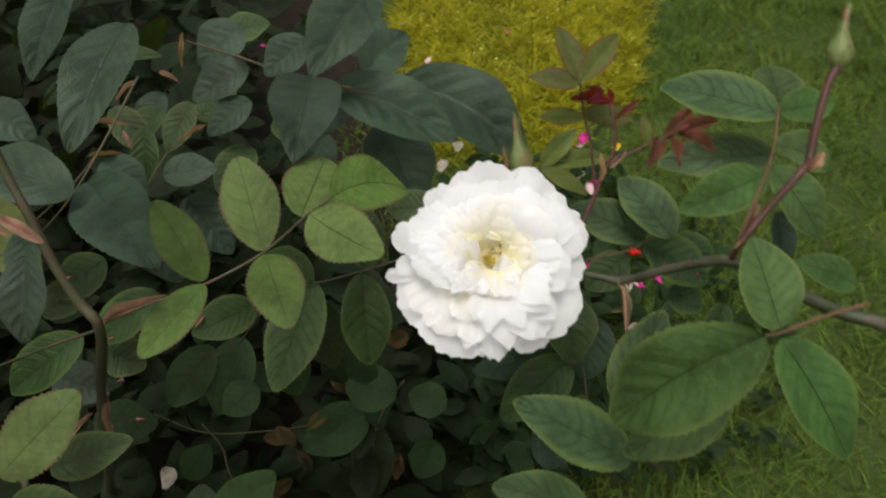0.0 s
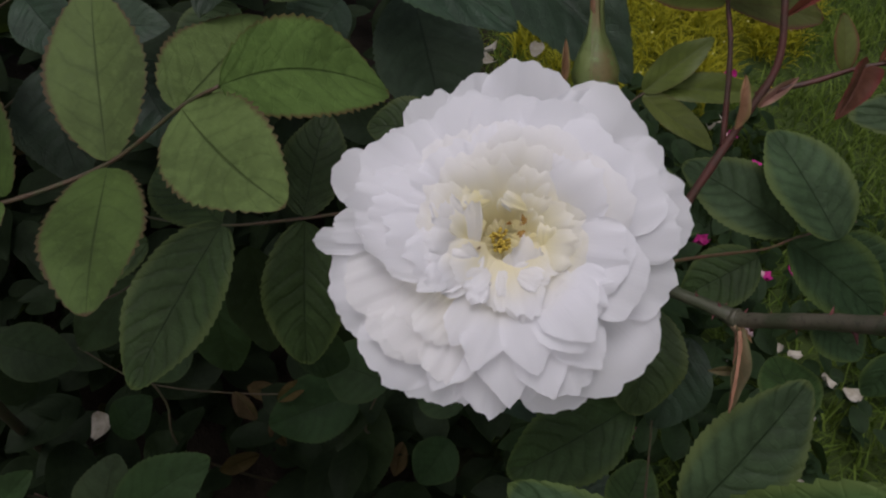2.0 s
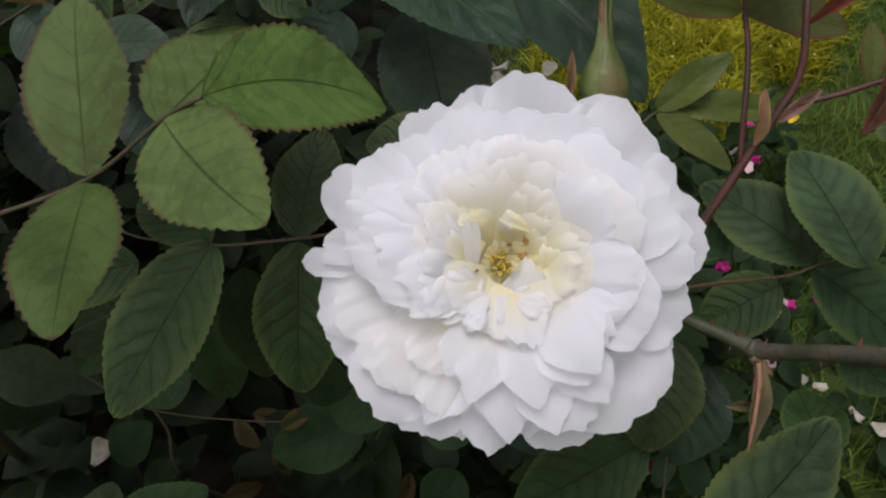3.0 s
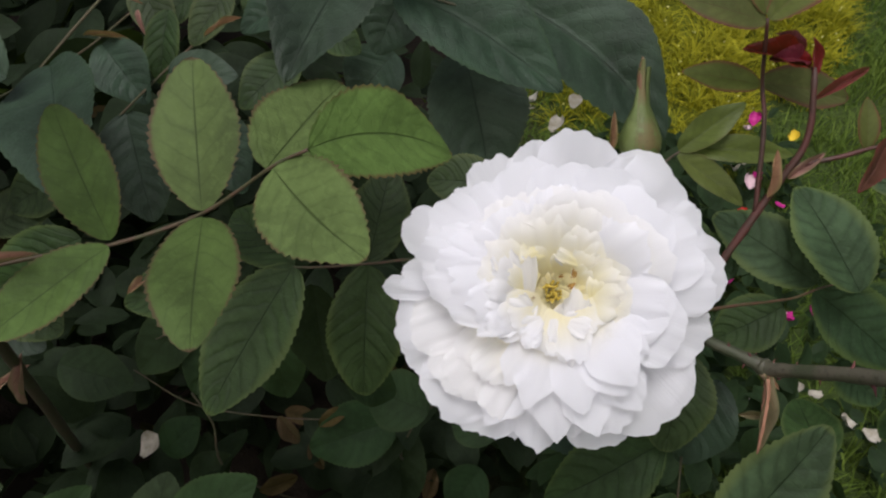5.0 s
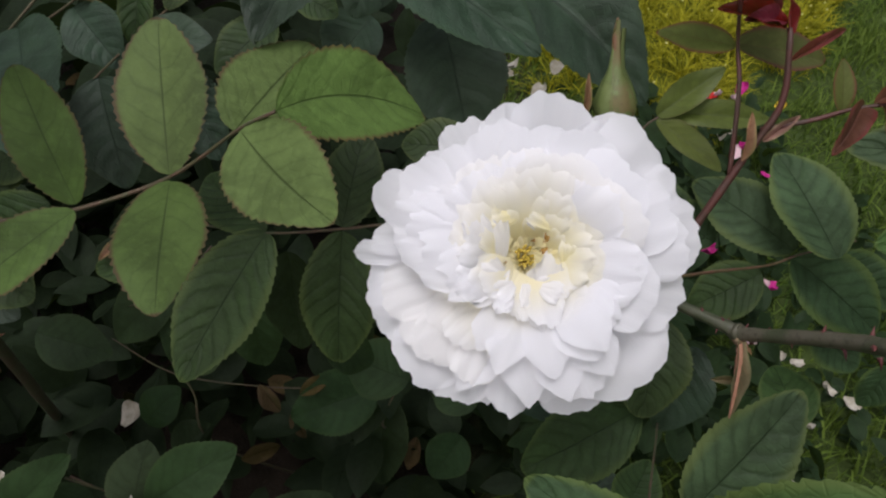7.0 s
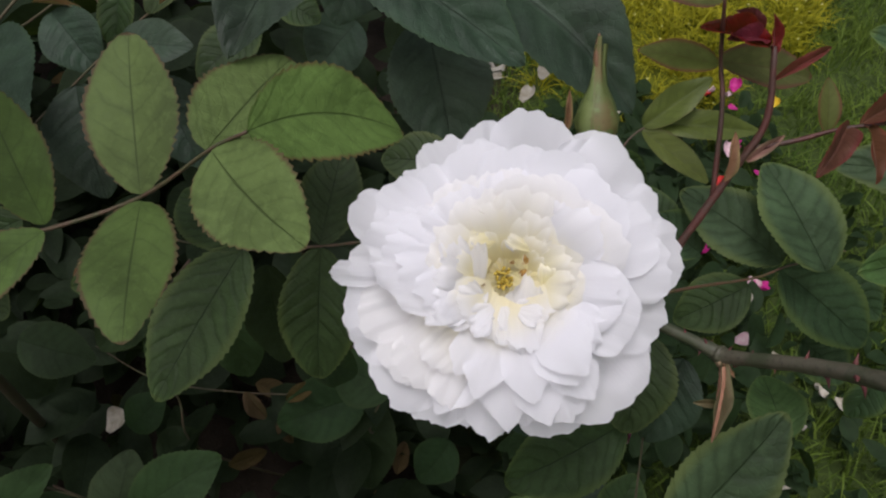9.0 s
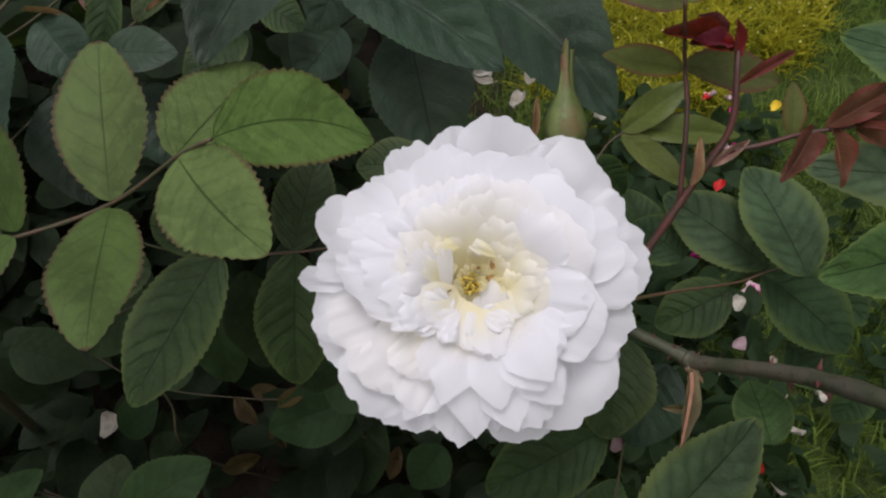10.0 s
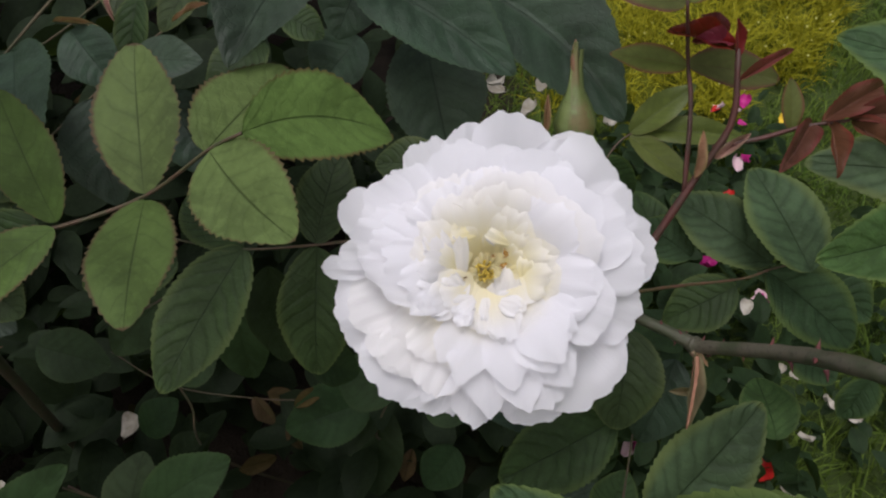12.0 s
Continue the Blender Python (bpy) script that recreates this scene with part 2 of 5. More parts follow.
PINK_STALK = bark_material("pinkish_leaf_stalk", (0.17, 0.075, 0.050), (0.11, 0.085, 0.035), 0.5, 260.0)
KNOT = bark_material("scaly_knot", (0.15, 0.10, 0.055), (0.28, 0.20, 0.12), 0.8, 900.0, 0.8)
STUB = bark_material("dried_rib", (0.38, 0.19, 0.12), (0.30, 0.15, 0.09), 0.7, 300.0)
TWIG = bark_material("dull_old_twig", (0.070, 0.072, 0.032), (0.085, 0.060, 0.032), 0.7)
THORN = bark_material("thorn_maroon", (0.100, 0.026, 0.030), (0.150, 0.050, 0.042))
BUD = bark_material("rosebud_green", (0.108, 0.150, 0.042), (0.150, 0.182, 0.062), 0.5, 90.0)
SEPAL = bark_material("rosebud_sepal_flushed", (0.108, 0.138, 0.040), (0.145, 0.115, 0.045), 0.5, 130.0)
STIPULE_STEM = bark_material("withered_sepal_tip", (0.20, 0.095, 0.050), (0.14, 0.085, 0.040))
STAMEN = plain_material("stamen_ochre", (0.44, 0.31, 0.035), (0.64, 0.49, 0.10), 900.0, 0.7, 0.2)
GROUND = ground_material()
GRASS = plain_material("grass_blades", (0.038, 0.088, 0.012), (0.166, 0.236, 0.040), 9.0, 0.6, 0.12, 0.25, 0.1, True)
# dark gold painted for the shade between the threads
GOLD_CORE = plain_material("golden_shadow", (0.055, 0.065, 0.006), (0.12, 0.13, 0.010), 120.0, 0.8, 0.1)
GOLD = plain_material("golden_threads", (0.15, 0.165, 0.010), (0.44, 0.41, 0.024), 40.0, 0.6, 0.12, 0.25, 0.1, True)
GOLD_TIP = plain_material("pale_yellow_tips", (0.62, 0.60, 0.16), (0.75, 0.72, 0.30), 400.0)
# near-black leaf green: the shade deep in the bush put into its colour
INNER_SHADED = leaf_material("inner_leaf_shade_darkened", (0.0155, 0.0265, 0.0116), (0.0205, 0.033, 0.013), (0.009, 0.015, 0.006), 0.9, 0.62, 0.10, 0.3, 0.3, 6.5, 0.15, 0.2)
MAGENTA = plain_material("magenta_petal", (0.42, 0.012, 0.17), (0.60, 0.04, 0.28), 300.0, 0.55, 0.3, 0.2)
PALE_PINK = plain_material("pale_pink_petal", (0.68, 0.42, 0.48), (0.75, 0.60, 0.60), 300.0, 0.55, 0.3, 0.2)
SCARLET = plain_material("scarlet_petal", (0.50, 0.012, 0.012), (0.62, 0.03, 0.02), 300.0, 0.55, 0.3, 0.2)
WHITE_PETAL = plain_material("withered_white_petal", (0.36, 0.32, 0.24), (0.60, 0.56, 0.48), 200.0, 0.6, 0.2, 0.2)
YELLOW_PETAL = plain_material("yellow_petal", (0.62, 0.42, 0.02), (0.70, 0.52, 0.05), 300.0, 0.6, 0.2)


# ---------- mesh helpers ----------
def mesh_of(name, verts, faces, uvs=None, smooth=True):
    me = bpy.data.meshes.new(name)
    me.from_pydata([tuple(map(float, v)) for v in verts], [], faces)
    if uvs is not None:
        layer = me.uv_layers.new(name="leaf")
        index = np.empty(len(me.loops), dtype=np.int32)
        me.loops.foreach_get("vertex_index", index)
        layer.data.foreach_set("uv", np.asarray(uvs, dtype=np.float32)[index].ravel())
    me.polygons.foreach_set("use_smooth", [smooth] * len(me.polygons))
    me.update()
    return me


def piece(name, me, material, parent, label="", m=None):
    """Links a mesh as one part under a thing or under a part."""
    if not me.materials:
        me.materials.append(material)
    ob = new(name, me)
    ob.parent = parent
    if m is not None:
        ob.matrix_basis = m
    return tagged(ob, label)


def grid_faces(rows, cols, start=0):
    return [(start + r * cols + c, start + r * cols + c + 1, start + (r + 1) * cols + c + 1, start + (r + 1) * cols + c) for r in range(rows - 1) for c in range(cols - 1)]


def smooth_line(points, steps=6):
    """A Catmull-Rom line through the points (each x, y, z, radius)."""
    p = np.array(points, float)
    p = np.vstack([2 * p[0] - p[1], p, 2 * p[-1] - p[-2]])
    out = []
    for i in range(1, len(p) - 2):
        for k in range(steps):
            s = k / steps
            out.append(0.5 * (2 * p[i] + (p[i + 1] - p[i - 1]) * s + (2 * p[i - 1] - 5 * p[i] + 4 * p[i + 1] - p[i + 2]) * s * s + (3 * p[i] - p[i - 1] - 3 * p[i + 1] + p[i + 2]) * s ** 3))
    out.append(p[-2])
    return np.array(out)


def tube(name, points, sides=10, bumps=0.06, seed=0, steps=6):
    """A round stem through points (x, y, z, radius), slightly knobbly."""
    rng = np.random.default_rng(seed)
    line = smooth_line(points, steps)
    verts, last = [], np.array([0.3, 0.9, 0.2])
    for i, (x, y, z, r) in enumerate(line):
        along = line[min(i + 1, len(line) - 1), :3] - line[max(i - 1, 0), :3]
        along /= np.linalg.norm(along) + 1e-12
        a = np.cross(along, last)
        if np.linalg.norm(a) < 1e-3:
            a = np.cross(along, (1, 0, 0))
        a /= np.linalg.norm(a)
        b = np.cross(along, a)
        last = np.cross(a, along)
        rr = r * (1 + bumps * rng.normal())
        for k in range(sides):
            w = 2 * math.pi * k / sides
            verts.append(np.array([x, y, z]) + rr * (1 + 0.04 * rng.normal()) * (math.cos(w) * a + math.sin(w) * b))
    n = len(line)
    faces = [(r * sides + k, r * sides + (k + 1) % sides, (r + 1) * sides + (k + 1) % sides, (r + 1) * sides + k) for r in range(n - 1) for k in range(sides)]
    faces += [tuple(range(sides - 1, -1, -1)), tuple((n - 1) * sides + k for k in range(sides))]
    return mesh_of(name, verts, faces)


def leaf_mesh(name, seed, rows=37, half=8, teeth=17, tooth=0.035, fold=0.10, arch=0.06, bend=0.0, wave=0.02, point=0.7, belly=0.90, detail=True, quilt=0.004):
    """A serrated rose leaflet of length 1 along y and width 1 across x, with folded midrib, arched blade and quilting between veins."""
    rng = np.random.default_rng(seed)
    rows = 4 * teeth + 1 if detail else rows
    ph = rng.uniform(0, 6.28, 4)
    cols = 2 * half + 1
    verts, uvs = [], []
    for i in range(rows):
        v = i / (rows - 1)
        body = max(0.0, math.sin(math.pi * min(1, v) ** belly)) ** 0.56
        taper = 1 - 0.5 * point * (max(0.0, v - 0.55) / 0.45) ** 1.3
        w0 = 0.5 * body * taper * 1.03 + 0.004
        cx = bend * 4 * v * (1 - v)
        for c in range(cols):
            s = (c - half) / half
            grow = 1.0
            if abs(c - half) == half and detail and 0.04 < v < 0.97:
                grow = 1 + tooth * (2.0 * ((v * teeth + 0.01) % 1.0) - 1.0) * (0.7 + 0.3 * math.sin(ph[3] + 31 * v)) / max(0.5, body)
            x = s * w0 * grow
            z = fold * abs(s) * w0 * 2 * (1 - 0.3 * abs(s)) + arch * 4 * v * (1 - v) - fold * 0.25 * w0
            z += wave * abs(s) ** 1.5 * math.sin(11 * v + ph[0] + (1.7 if s > 0 else 0)) + wave * 2.4 * v * (1 - v) * math.sin(5 * v + ph[1] + 2 * s)
            if detail:
                z += quilt * math.sin(math.pi * min(1.0, abs(s) * 1.25)) * math.cos(2 * math.pi * ((v - 0.26 * abs(s) ** 1.25) * 6.5))
            verts.append((x + cx, v, z))
            uvs.append((0.5 + 0.5 * s, v))
    return mesh_of(name, verts, grid_faces(rows, cols), uvs)


TEMPLATES = {}


def template(kind, seed, bend):
    key = (kind, seed % 5, round(bend, 2))
    if key not in TEMPLATES:
        s = 31 * len(TEMPLATES) + 7
        shape = dict(fold=0.10 + 0.03 * (seed % 3), arch=0.05 + 0.02 * (seed % 4), bend=bend, wave=0.012 + 0.006 * (seed % 3))
        if kind in ("red", "stipule", "crimson", "ember", "bract"):
            shape.update(fold=0.5, arch=0.16, wave=0.075, tooth=0.05 if kind in ("red", "crimson", "ember") else 0.0)
        if kind == "dry":
            shape.update(fold=0.6, arch=0.2, wave=0.08)
        if kind == "dark":
            shape.update(tooth=0.032, teeth=22, quilt=0.009, fold=0.16 + 0.04 * (seed % 3), wave=0.022)
        if kind in ("young", "fresh"):
            shape.update(fold=0.08, arch=0.05, wave=0.014, tooth=0.062, teeth=19, quilt=0.0030, point=0.42 if kind == "fresh" else 0.34, belly=0.86 if kind == "fresh" else 1.02)
        if kind in ("mid", "right", "spray", "shade", "low"):
            shape.update(tooth=0.040, teeth=20, quilt=0.006, point=0.50)
        me = leaf_mesh("leaflet", s, **shape)
        me.materials.append(LEAVES[kind])
        TEMPLATES[key] = me
    return TEMPLATES[key]


def frame_for(base, tip, width, tilt=0.0, facing=(0.0, -0.55, 0.83)):
    """The pose and scale that lay a unit leaf from base to tip, its upper side towards facing, turned by tilt degrees about its midrib."""
    base, tip = Vector(base), Vector(tip)
    along = tip - base
    length = along.length
    y = along.normalized()
    z = Vector(facing) - y * Vector(facing).dot(y)
    z.normalize()
    z = Matrix.Rotation(radians(tilt), 3, y) @ z
    x = y.cross(z)
    m = Matrix((x, y, z)).transposed().to_4x4()
    m.translation = base
    return m @ Matrix.Diagonal((width, length, (width + length) / 2, 1))


def leaflet(parent, kind, base, tip, width, tilt=0.0, seed=0, bend=0.0, name="leaflet", label=""):
    return piece(name, template(kind, seed, bend), None, parent, label, frame_for(base, tip, width, tilt))


def stalk(parent, name, material, radius, *points, label="", sides=8):
    """A thin leaf stalk or shoot through the points, tapering to its end."""
    k = len(points)
    return piece(name, tube(name, [(*p, 0.6 * radius * (1 - 0.4 * i / max(1, k - 1))) for i, p in enumerate(points)], sides), material, parent, label)


def cane(parent, name, material, label, *points):
    return piece(name, tube(name, points, 12, 0.03, seed=len(points)), material, parent, label)


def thorn(parent, at, way, size):
    """A curved prickle with an oval foot."""
    at, way = Vector(at), Vector(way).normalized()
    down = Vector((0, 0, -1)) - way * Vector((0, 0, -1)).dot(way)
    pts = [(*(at - way * size * 0.15), size * 0.32), (*(at + way * size * 0.35 + down * size * 0.05), size * 0.17), (*(at + way * size + down * size * 0.35), size * 0.015)]
    return piece("thorn", tube("thorn", pts, 6, 0.0, 1, 3), THORN, parent)


# ---------- setting ----------
def build_ground():
    verts, faces = [], []
    xs = np.concatenate([[-400, -60, -8, -2.5], np.linspace(-1.2, 1.6, 57), [3, 8, 60, 400]])
    ys = np.concatenate([[-400, -60, -8, -2.5], np.linspace(-0.8, 2.0, 57), [3.5, 8, 60, 400]])
    for y in ys:
        for x in xs:
            near = 1.0 if abs(x) < 1.7 and abs(y) < 2.1 else 0.0
            h = near * (0.010 * noise.noise(Vector((x * 7, y * 7, 0))) + 0.005 * noise.noise(Vector((x * 31, y * 31, 4))))
            verts.append((x, y, h))
    me = mesh_of("ground", verts, grid_faces(len(ys), len(xs)))
    me.materials.append(GROUND)
    return tagged(new("ground", me), "dark soil bed merging into a damp green lawn", "ground", kind="structure")


build_ground()


def ribbons(name, roots, heights, widths, leans, rng, segments=3, droop=0.5):
    """Many thin bent blades in one mesh: roots (n, 3), heights, widths, sideways leans (n, 2)."""
    n = len(roots)
    turn = rng.uniform(0, 2 * math.pi, n)
    side = np.stack([np.cos(turn), np.sin(turn), np.zeros(n)], 1)
    verts = np.zeros((n, 2 * segments + 1, 3))
    for s in range(segments + 1):
        f = s / segments
        c = roots + np.stack([leans[:, 0] * f ** 1.6, leans[:, 1] * f ** 1.6, heights * (f - droop * 0.35 * f ** 3)], 1)
        w = (widths * (1 - 0.75 * f))[:, None] * side * 0.5
        if s < segments:
            verts[:, 2 * s], verts[:, 2 * s + 1] = c - w, c + w
        else:
            verts[:, 2 * s] = c
    k = 2 * segments + 1
    faces = []
    for b in range(n):
        o = b * k
        for s in range(segments - 1):
            faces.append((o + 2 * s, o + 2 * s + 1, o + 2 * s + 3, o + 2 * s + 2))
        faces.append((o + 2 * segments - 2, o + 2 * segments - 1, o + 2 * segments))
    return mesh_of(name, verts.reshape(-1, 3), faces)


def build_grass():
    rng = np.random.default_rng(11)
    n = 140000
    far = np.arange(n) > 95000
    x = np.where(far, 0.7 + rng.normal(0, 1.1, n), rng.uniform(-0.12, 1.2, n))
    y = np.where(far, 0.7 + rng.normal(0, 1.3, n), rng.uniform(-0.05, 1.6, n))
    keep = (x - 0.1 * y > 0.0 + 0.05 * np.sin(9 * y) + rng.normal(0, 0.03, n)) & ((x - 0.265 - 0.22 * (y - 0.77)) ** 2 / 0.034 + (y - 0.77) ** 2 / 0.084 > 0.85)
    # the near blades thin out into the wider lawn
    keep &= far | (rng.uniform(0, 1, n) < np.clip((1.35 - np.hypot(x - 0.3, y - 0.5)) / 0.55, 0, 1))
    x, y = x[keep], y[keep]
    n = len(x)
    roots = np.stack([x, y, np.full(n, -0.004)], 1)
    clump = np.sin(23 * x + 3 * np.sin(17 * y)) * np.sin(21 * y + 2 * np.sin(19 * x))
    lean = rng.normal(0, 0.014, (n, 2))
    me = ribbons("grass", roots, rng.uniform(0.010, 0.030, n) * (1 + 0.45 * clump), rng.uniform(0.0010, 0.0024, n), lean, rng)
    me.materials.append(GRASS)
    return tagged(new("grass", me), "short green lawn grass growing beside the rose bed", "grass", kind="stuff")


build_grass()


def build_gold():
    """A low golden cushion of thready shoots with pale tips."""
    rng = np.random.default_rng(12)
    n = 20000
    tufts = 1150
    a, r = rng.uniform(0, 2 * math.pi, tufts), np.sqrt(rng.uniform(0, 1, tufts))
    edge = 1 + 0.10 * np.sin(3 * a + 1) + 0.07 * np.sin(7 * a) + 0.05 * np.sin(13 * a)
    u, w = 0.185 * r * edge * np.cos(a), 0.29 * r * edge * np.sin(a)
    hump = 0.052 * np.sqrt(np.clip(1 - r ** 2, 0, 1)) + rng.uniform(-0.006, 0.010, tufts)
    pick = rng.integers(0, tufts, n)
    way, out = rng.uniform(0, 2 * math.pi, n), rng.uniform(0.001, 0.008, n)
    x, y = 0.265 + u[pick] + 0.22 * w[pick] + out * np.cos(way), 0.77 + w[pick] + out * np.sin(way)
    dome = np.clip(hump[pick], 0.002, 1)
    z = dome - rng.uniform(0.0, 0.012, n)
    lean = np.stack([np.cos(way), np.sin(way)], 1) * rng.uniform(0.004, 0.022, n)[:, None] + rng.normal(0, 0.006, (n, 2))
    body = new("golden_plant", None)
    body.location = (0.265, 0.77, 0)
    tagged(body, "low cushion of golden-green thready foliage on the lawn", "ground cover")
    me = ribbons("threads", np.stack([x - 0.265, y - 0.77, z], 1), rng.uniform(0.010, 0.030, n), rng.uniform(0.0010, 0.0024, n), lean * 1.3, rng, 4, 1.2)
    tagged(piece("threads", me, GOLD, body), kind="stuff")
    # solid core under the threads, coloured dark so the gaps read as shade
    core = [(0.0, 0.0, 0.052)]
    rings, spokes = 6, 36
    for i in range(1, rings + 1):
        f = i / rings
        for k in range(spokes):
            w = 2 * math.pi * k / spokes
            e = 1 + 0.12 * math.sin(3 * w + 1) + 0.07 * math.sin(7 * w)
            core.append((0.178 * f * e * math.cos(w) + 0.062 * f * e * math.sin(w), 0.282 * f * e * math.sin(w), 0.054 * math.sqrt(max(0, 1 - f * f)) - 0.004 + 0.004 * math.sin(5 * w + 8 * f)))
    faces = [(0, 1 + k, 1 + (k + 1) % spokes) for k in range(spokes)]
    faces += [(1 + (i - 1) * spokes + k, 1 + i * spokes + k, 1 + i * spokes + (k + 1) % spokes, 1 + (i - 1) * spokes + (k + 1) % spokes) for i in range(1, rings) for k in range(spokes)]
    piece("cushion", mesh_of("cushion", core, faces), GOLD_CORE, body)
    tips = rng.choice(n, 260, replace=False)
    verts, quads = [], []
    for t in tips:
        c, s = np.array([x[t] - 0.265, y[t] - 0.77, dome[t] + 0.012]), rng.uniform(0.0006, 0.0016)
        o = len(verts)
        verts += [c + s * np.array(d) for d in ((1, 0, 0), (0, 1, 0), (-1, 0, 0), (0, -1, 0), (0, 0, 1), (0, 0, -1))]
        quads += [(o + i, o + (i + 1) % 4, o + 4) for i in range(4)] + [(o + (i + 1) % 4, o + i, o + 5) for i in range(4)]
    tagged(piece("pale_tips", mesh_of("pale_tips", verts, quads), GOLD_TIP, body), kind="stuff")


build_gold()

# ---------- the rose bush ----------
bush = tagged(new("rose_bush"), "leafy rose bush with one open white double bloom and a bud", "rose bush")
bush.empty_display_size = 0.05


def scatter_leaves(name, boxes, seed, kind):
    """Uncounted inner foliage, joined: boxes of (count, x0, x1, y0, y1, z0, z1, small, large)."""
    rng = np.random.default_rng(seed)
    base = leaf_mesh("leaflet", 3, rows=9, half=2, detail=False, fold=0.12, arch=0.08)
    co = np.array([v.co for v in base.vertices])
    uv0 = [(0.5 + 0.5 * (c - 2) / 2, r / 8) for r in range(9) for c in range(5)]
    f0 = grid_faces(9, 5)
    bpy.data.meshes.remove(base)
    verts, faces, uvs = [], [], []
    for count, x0, x1, y0, y1, z0, z1, small, large in boxes:
        for _ in range(count):
            at = rng.uniform((x0, y0, z0), (x1, y1, z1))
            way = rng.normal(0, 1, 3) * (1, 1, 0.45)
            length = rng.uniform(small, large)
            way *= length / np.linalg.norm(way)
            face = np.array([0, -0.2, 1.0]) + rng.normal(0, 0.45, 3)
            m = np.array(frame_for(at, at + way, length * rng.uniform(0.42, 0.62), 0, tuple(face)))
            o = len(verts)
            verts += list(co @ m[:3, :3].T + m[:3, 3])
            faces += [tuple(o + i for i in f) for f in f0]
            uvs += uv0
    return tagged(piece(name, mesh_of(name, verts, faces, uvs), LEAVES[kind] if kind in LEAVES else INNER_SHADED, bush), kind="stuff")


# fill leaves in the depth of the bush, coloured dark for the shade there
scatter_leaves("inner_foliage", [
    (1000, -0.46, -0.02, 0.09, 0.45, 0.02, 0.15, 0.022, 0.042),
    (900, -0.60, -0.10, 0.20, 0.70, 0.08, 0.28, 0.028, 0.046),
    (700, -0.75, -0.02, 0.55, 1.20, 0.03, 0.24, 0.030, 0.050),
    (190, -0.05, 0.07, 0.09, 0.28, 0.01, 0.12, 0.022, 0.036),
    # mostly unseen leaves off to the left, added to shade the inside
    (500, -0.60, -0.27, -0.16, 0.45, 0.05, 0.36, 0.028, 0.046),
    # unseen leaves on the near side, added to block low light from the front
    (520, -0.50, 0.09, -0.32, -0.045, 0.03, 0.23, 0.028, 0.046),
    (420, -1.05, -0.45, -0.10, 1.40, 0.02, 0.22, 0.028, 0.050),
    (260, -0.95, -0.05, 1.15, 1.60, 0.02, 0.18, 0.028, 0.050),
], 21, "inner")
# weeds in the shade-darkened green; the added ones darken the lawn edge
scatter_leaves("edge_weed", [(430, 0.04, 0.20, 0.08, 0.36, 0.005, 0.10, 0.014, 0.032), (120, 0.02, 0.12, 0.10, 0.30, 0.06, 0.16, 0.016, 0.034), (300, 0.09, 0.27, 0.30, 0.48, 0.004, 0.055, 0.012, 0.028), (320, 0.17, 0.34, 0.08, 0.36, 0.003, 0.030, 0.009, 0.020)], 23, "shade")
scatter_leaves("withered_leaves", [(45, -0.34, 0.0, 0.10, 0.40, 0.01, 0.14, 0.014, 0.028)], 22, "dry")


def build_bud(base, tip, stout=1.0):
    """A pointed green bud with its long sepals closed round it."""
    base, tip = Vector(base), Vector(tip)
    up = (tip - base).normalized()
    tall = (tip - base).length
    at = lambda f: base + up * tall * f
    body = tube("bud", [(*at(f), r * stout) for f, r in ((0, 0.0010), (0.05, 0.0027), (0.13, 0.0042), (0.25, 0.0050), (0.37, 0.0043), (0.49, 0.0028), (0.61, 0.0016), (0.72, 0.0009))], 16, 0.0, 3, 4)
    bud = piece("bud", body, BUD, bush, "closed pointed green rosebud")
    x = up.orthogonal().normalized()
    for k in range(5):
        side = Matrix.Rotation(radians(72 * k + 20), 3, up) @ x
        wide = (0.0024, 0.0034, 0.0035, 0.0025, 0.0015, 0.0009, 0.0005)
        out = (0.0025, 0.0042, 0.0054, 0.0041, 0.0021, 0.0011, 0.0006)
        verts, uvs = [], []
        across = up.cross(side)
        for i, (w, o, f) in enumerate(zip(wide, out, (0.04, 0.13, 0.27, 0.42, 0.58, 0.76, 0.93 + 0.07 * (k % 2)))):
            for s in (-1, -0.5, 0, 0.5, 1):
                verts.append(at(f) + (side * (o * 0.97 - 0.0010 * s * s + 0.0002 * math.cos(7 * s)) + across * w * s) * stout + side * 0.0020 * max(0.0, f - 0.62) * (k - 1.6))
                uvs.append((0.5 + 0.5 * s, i / 6))
        piece("sepal", mesh_of("sepal", verts, grid_faces(7, 5), uvs), BUD if k % 3 else SEPAL, bud)
    pts = [(*(at(f) + x * 0.0004 * math.sin(14 * f)), r) for f, r in ((0.70, 0.0009), (0.82, 0.0010), (0.93, 0.0008), (1.02, 0.0002))]
    piece("sepal_tip", tube("sepal_tip", pts, 7, 0.0, 4, 3), STIPULE_STEM, bud, "reddish-brown withered sepal tip")
    return bud


PETAL_COLOURS = {"white": (WHITE_PETAL, "withered white rose petal lying where it fell"), "pink": (PALE_PINK, "pale pink petal fallen among the grass"), "magenta": (MAGENTA, "magenta petal fallen among the grass"), "scarlet": (SCARLET, "scarlet petal fallen among the grass"), "yellow": (YELLOW_PETAL, "small yellow petal fallen among the grass")}
FALLEN = []


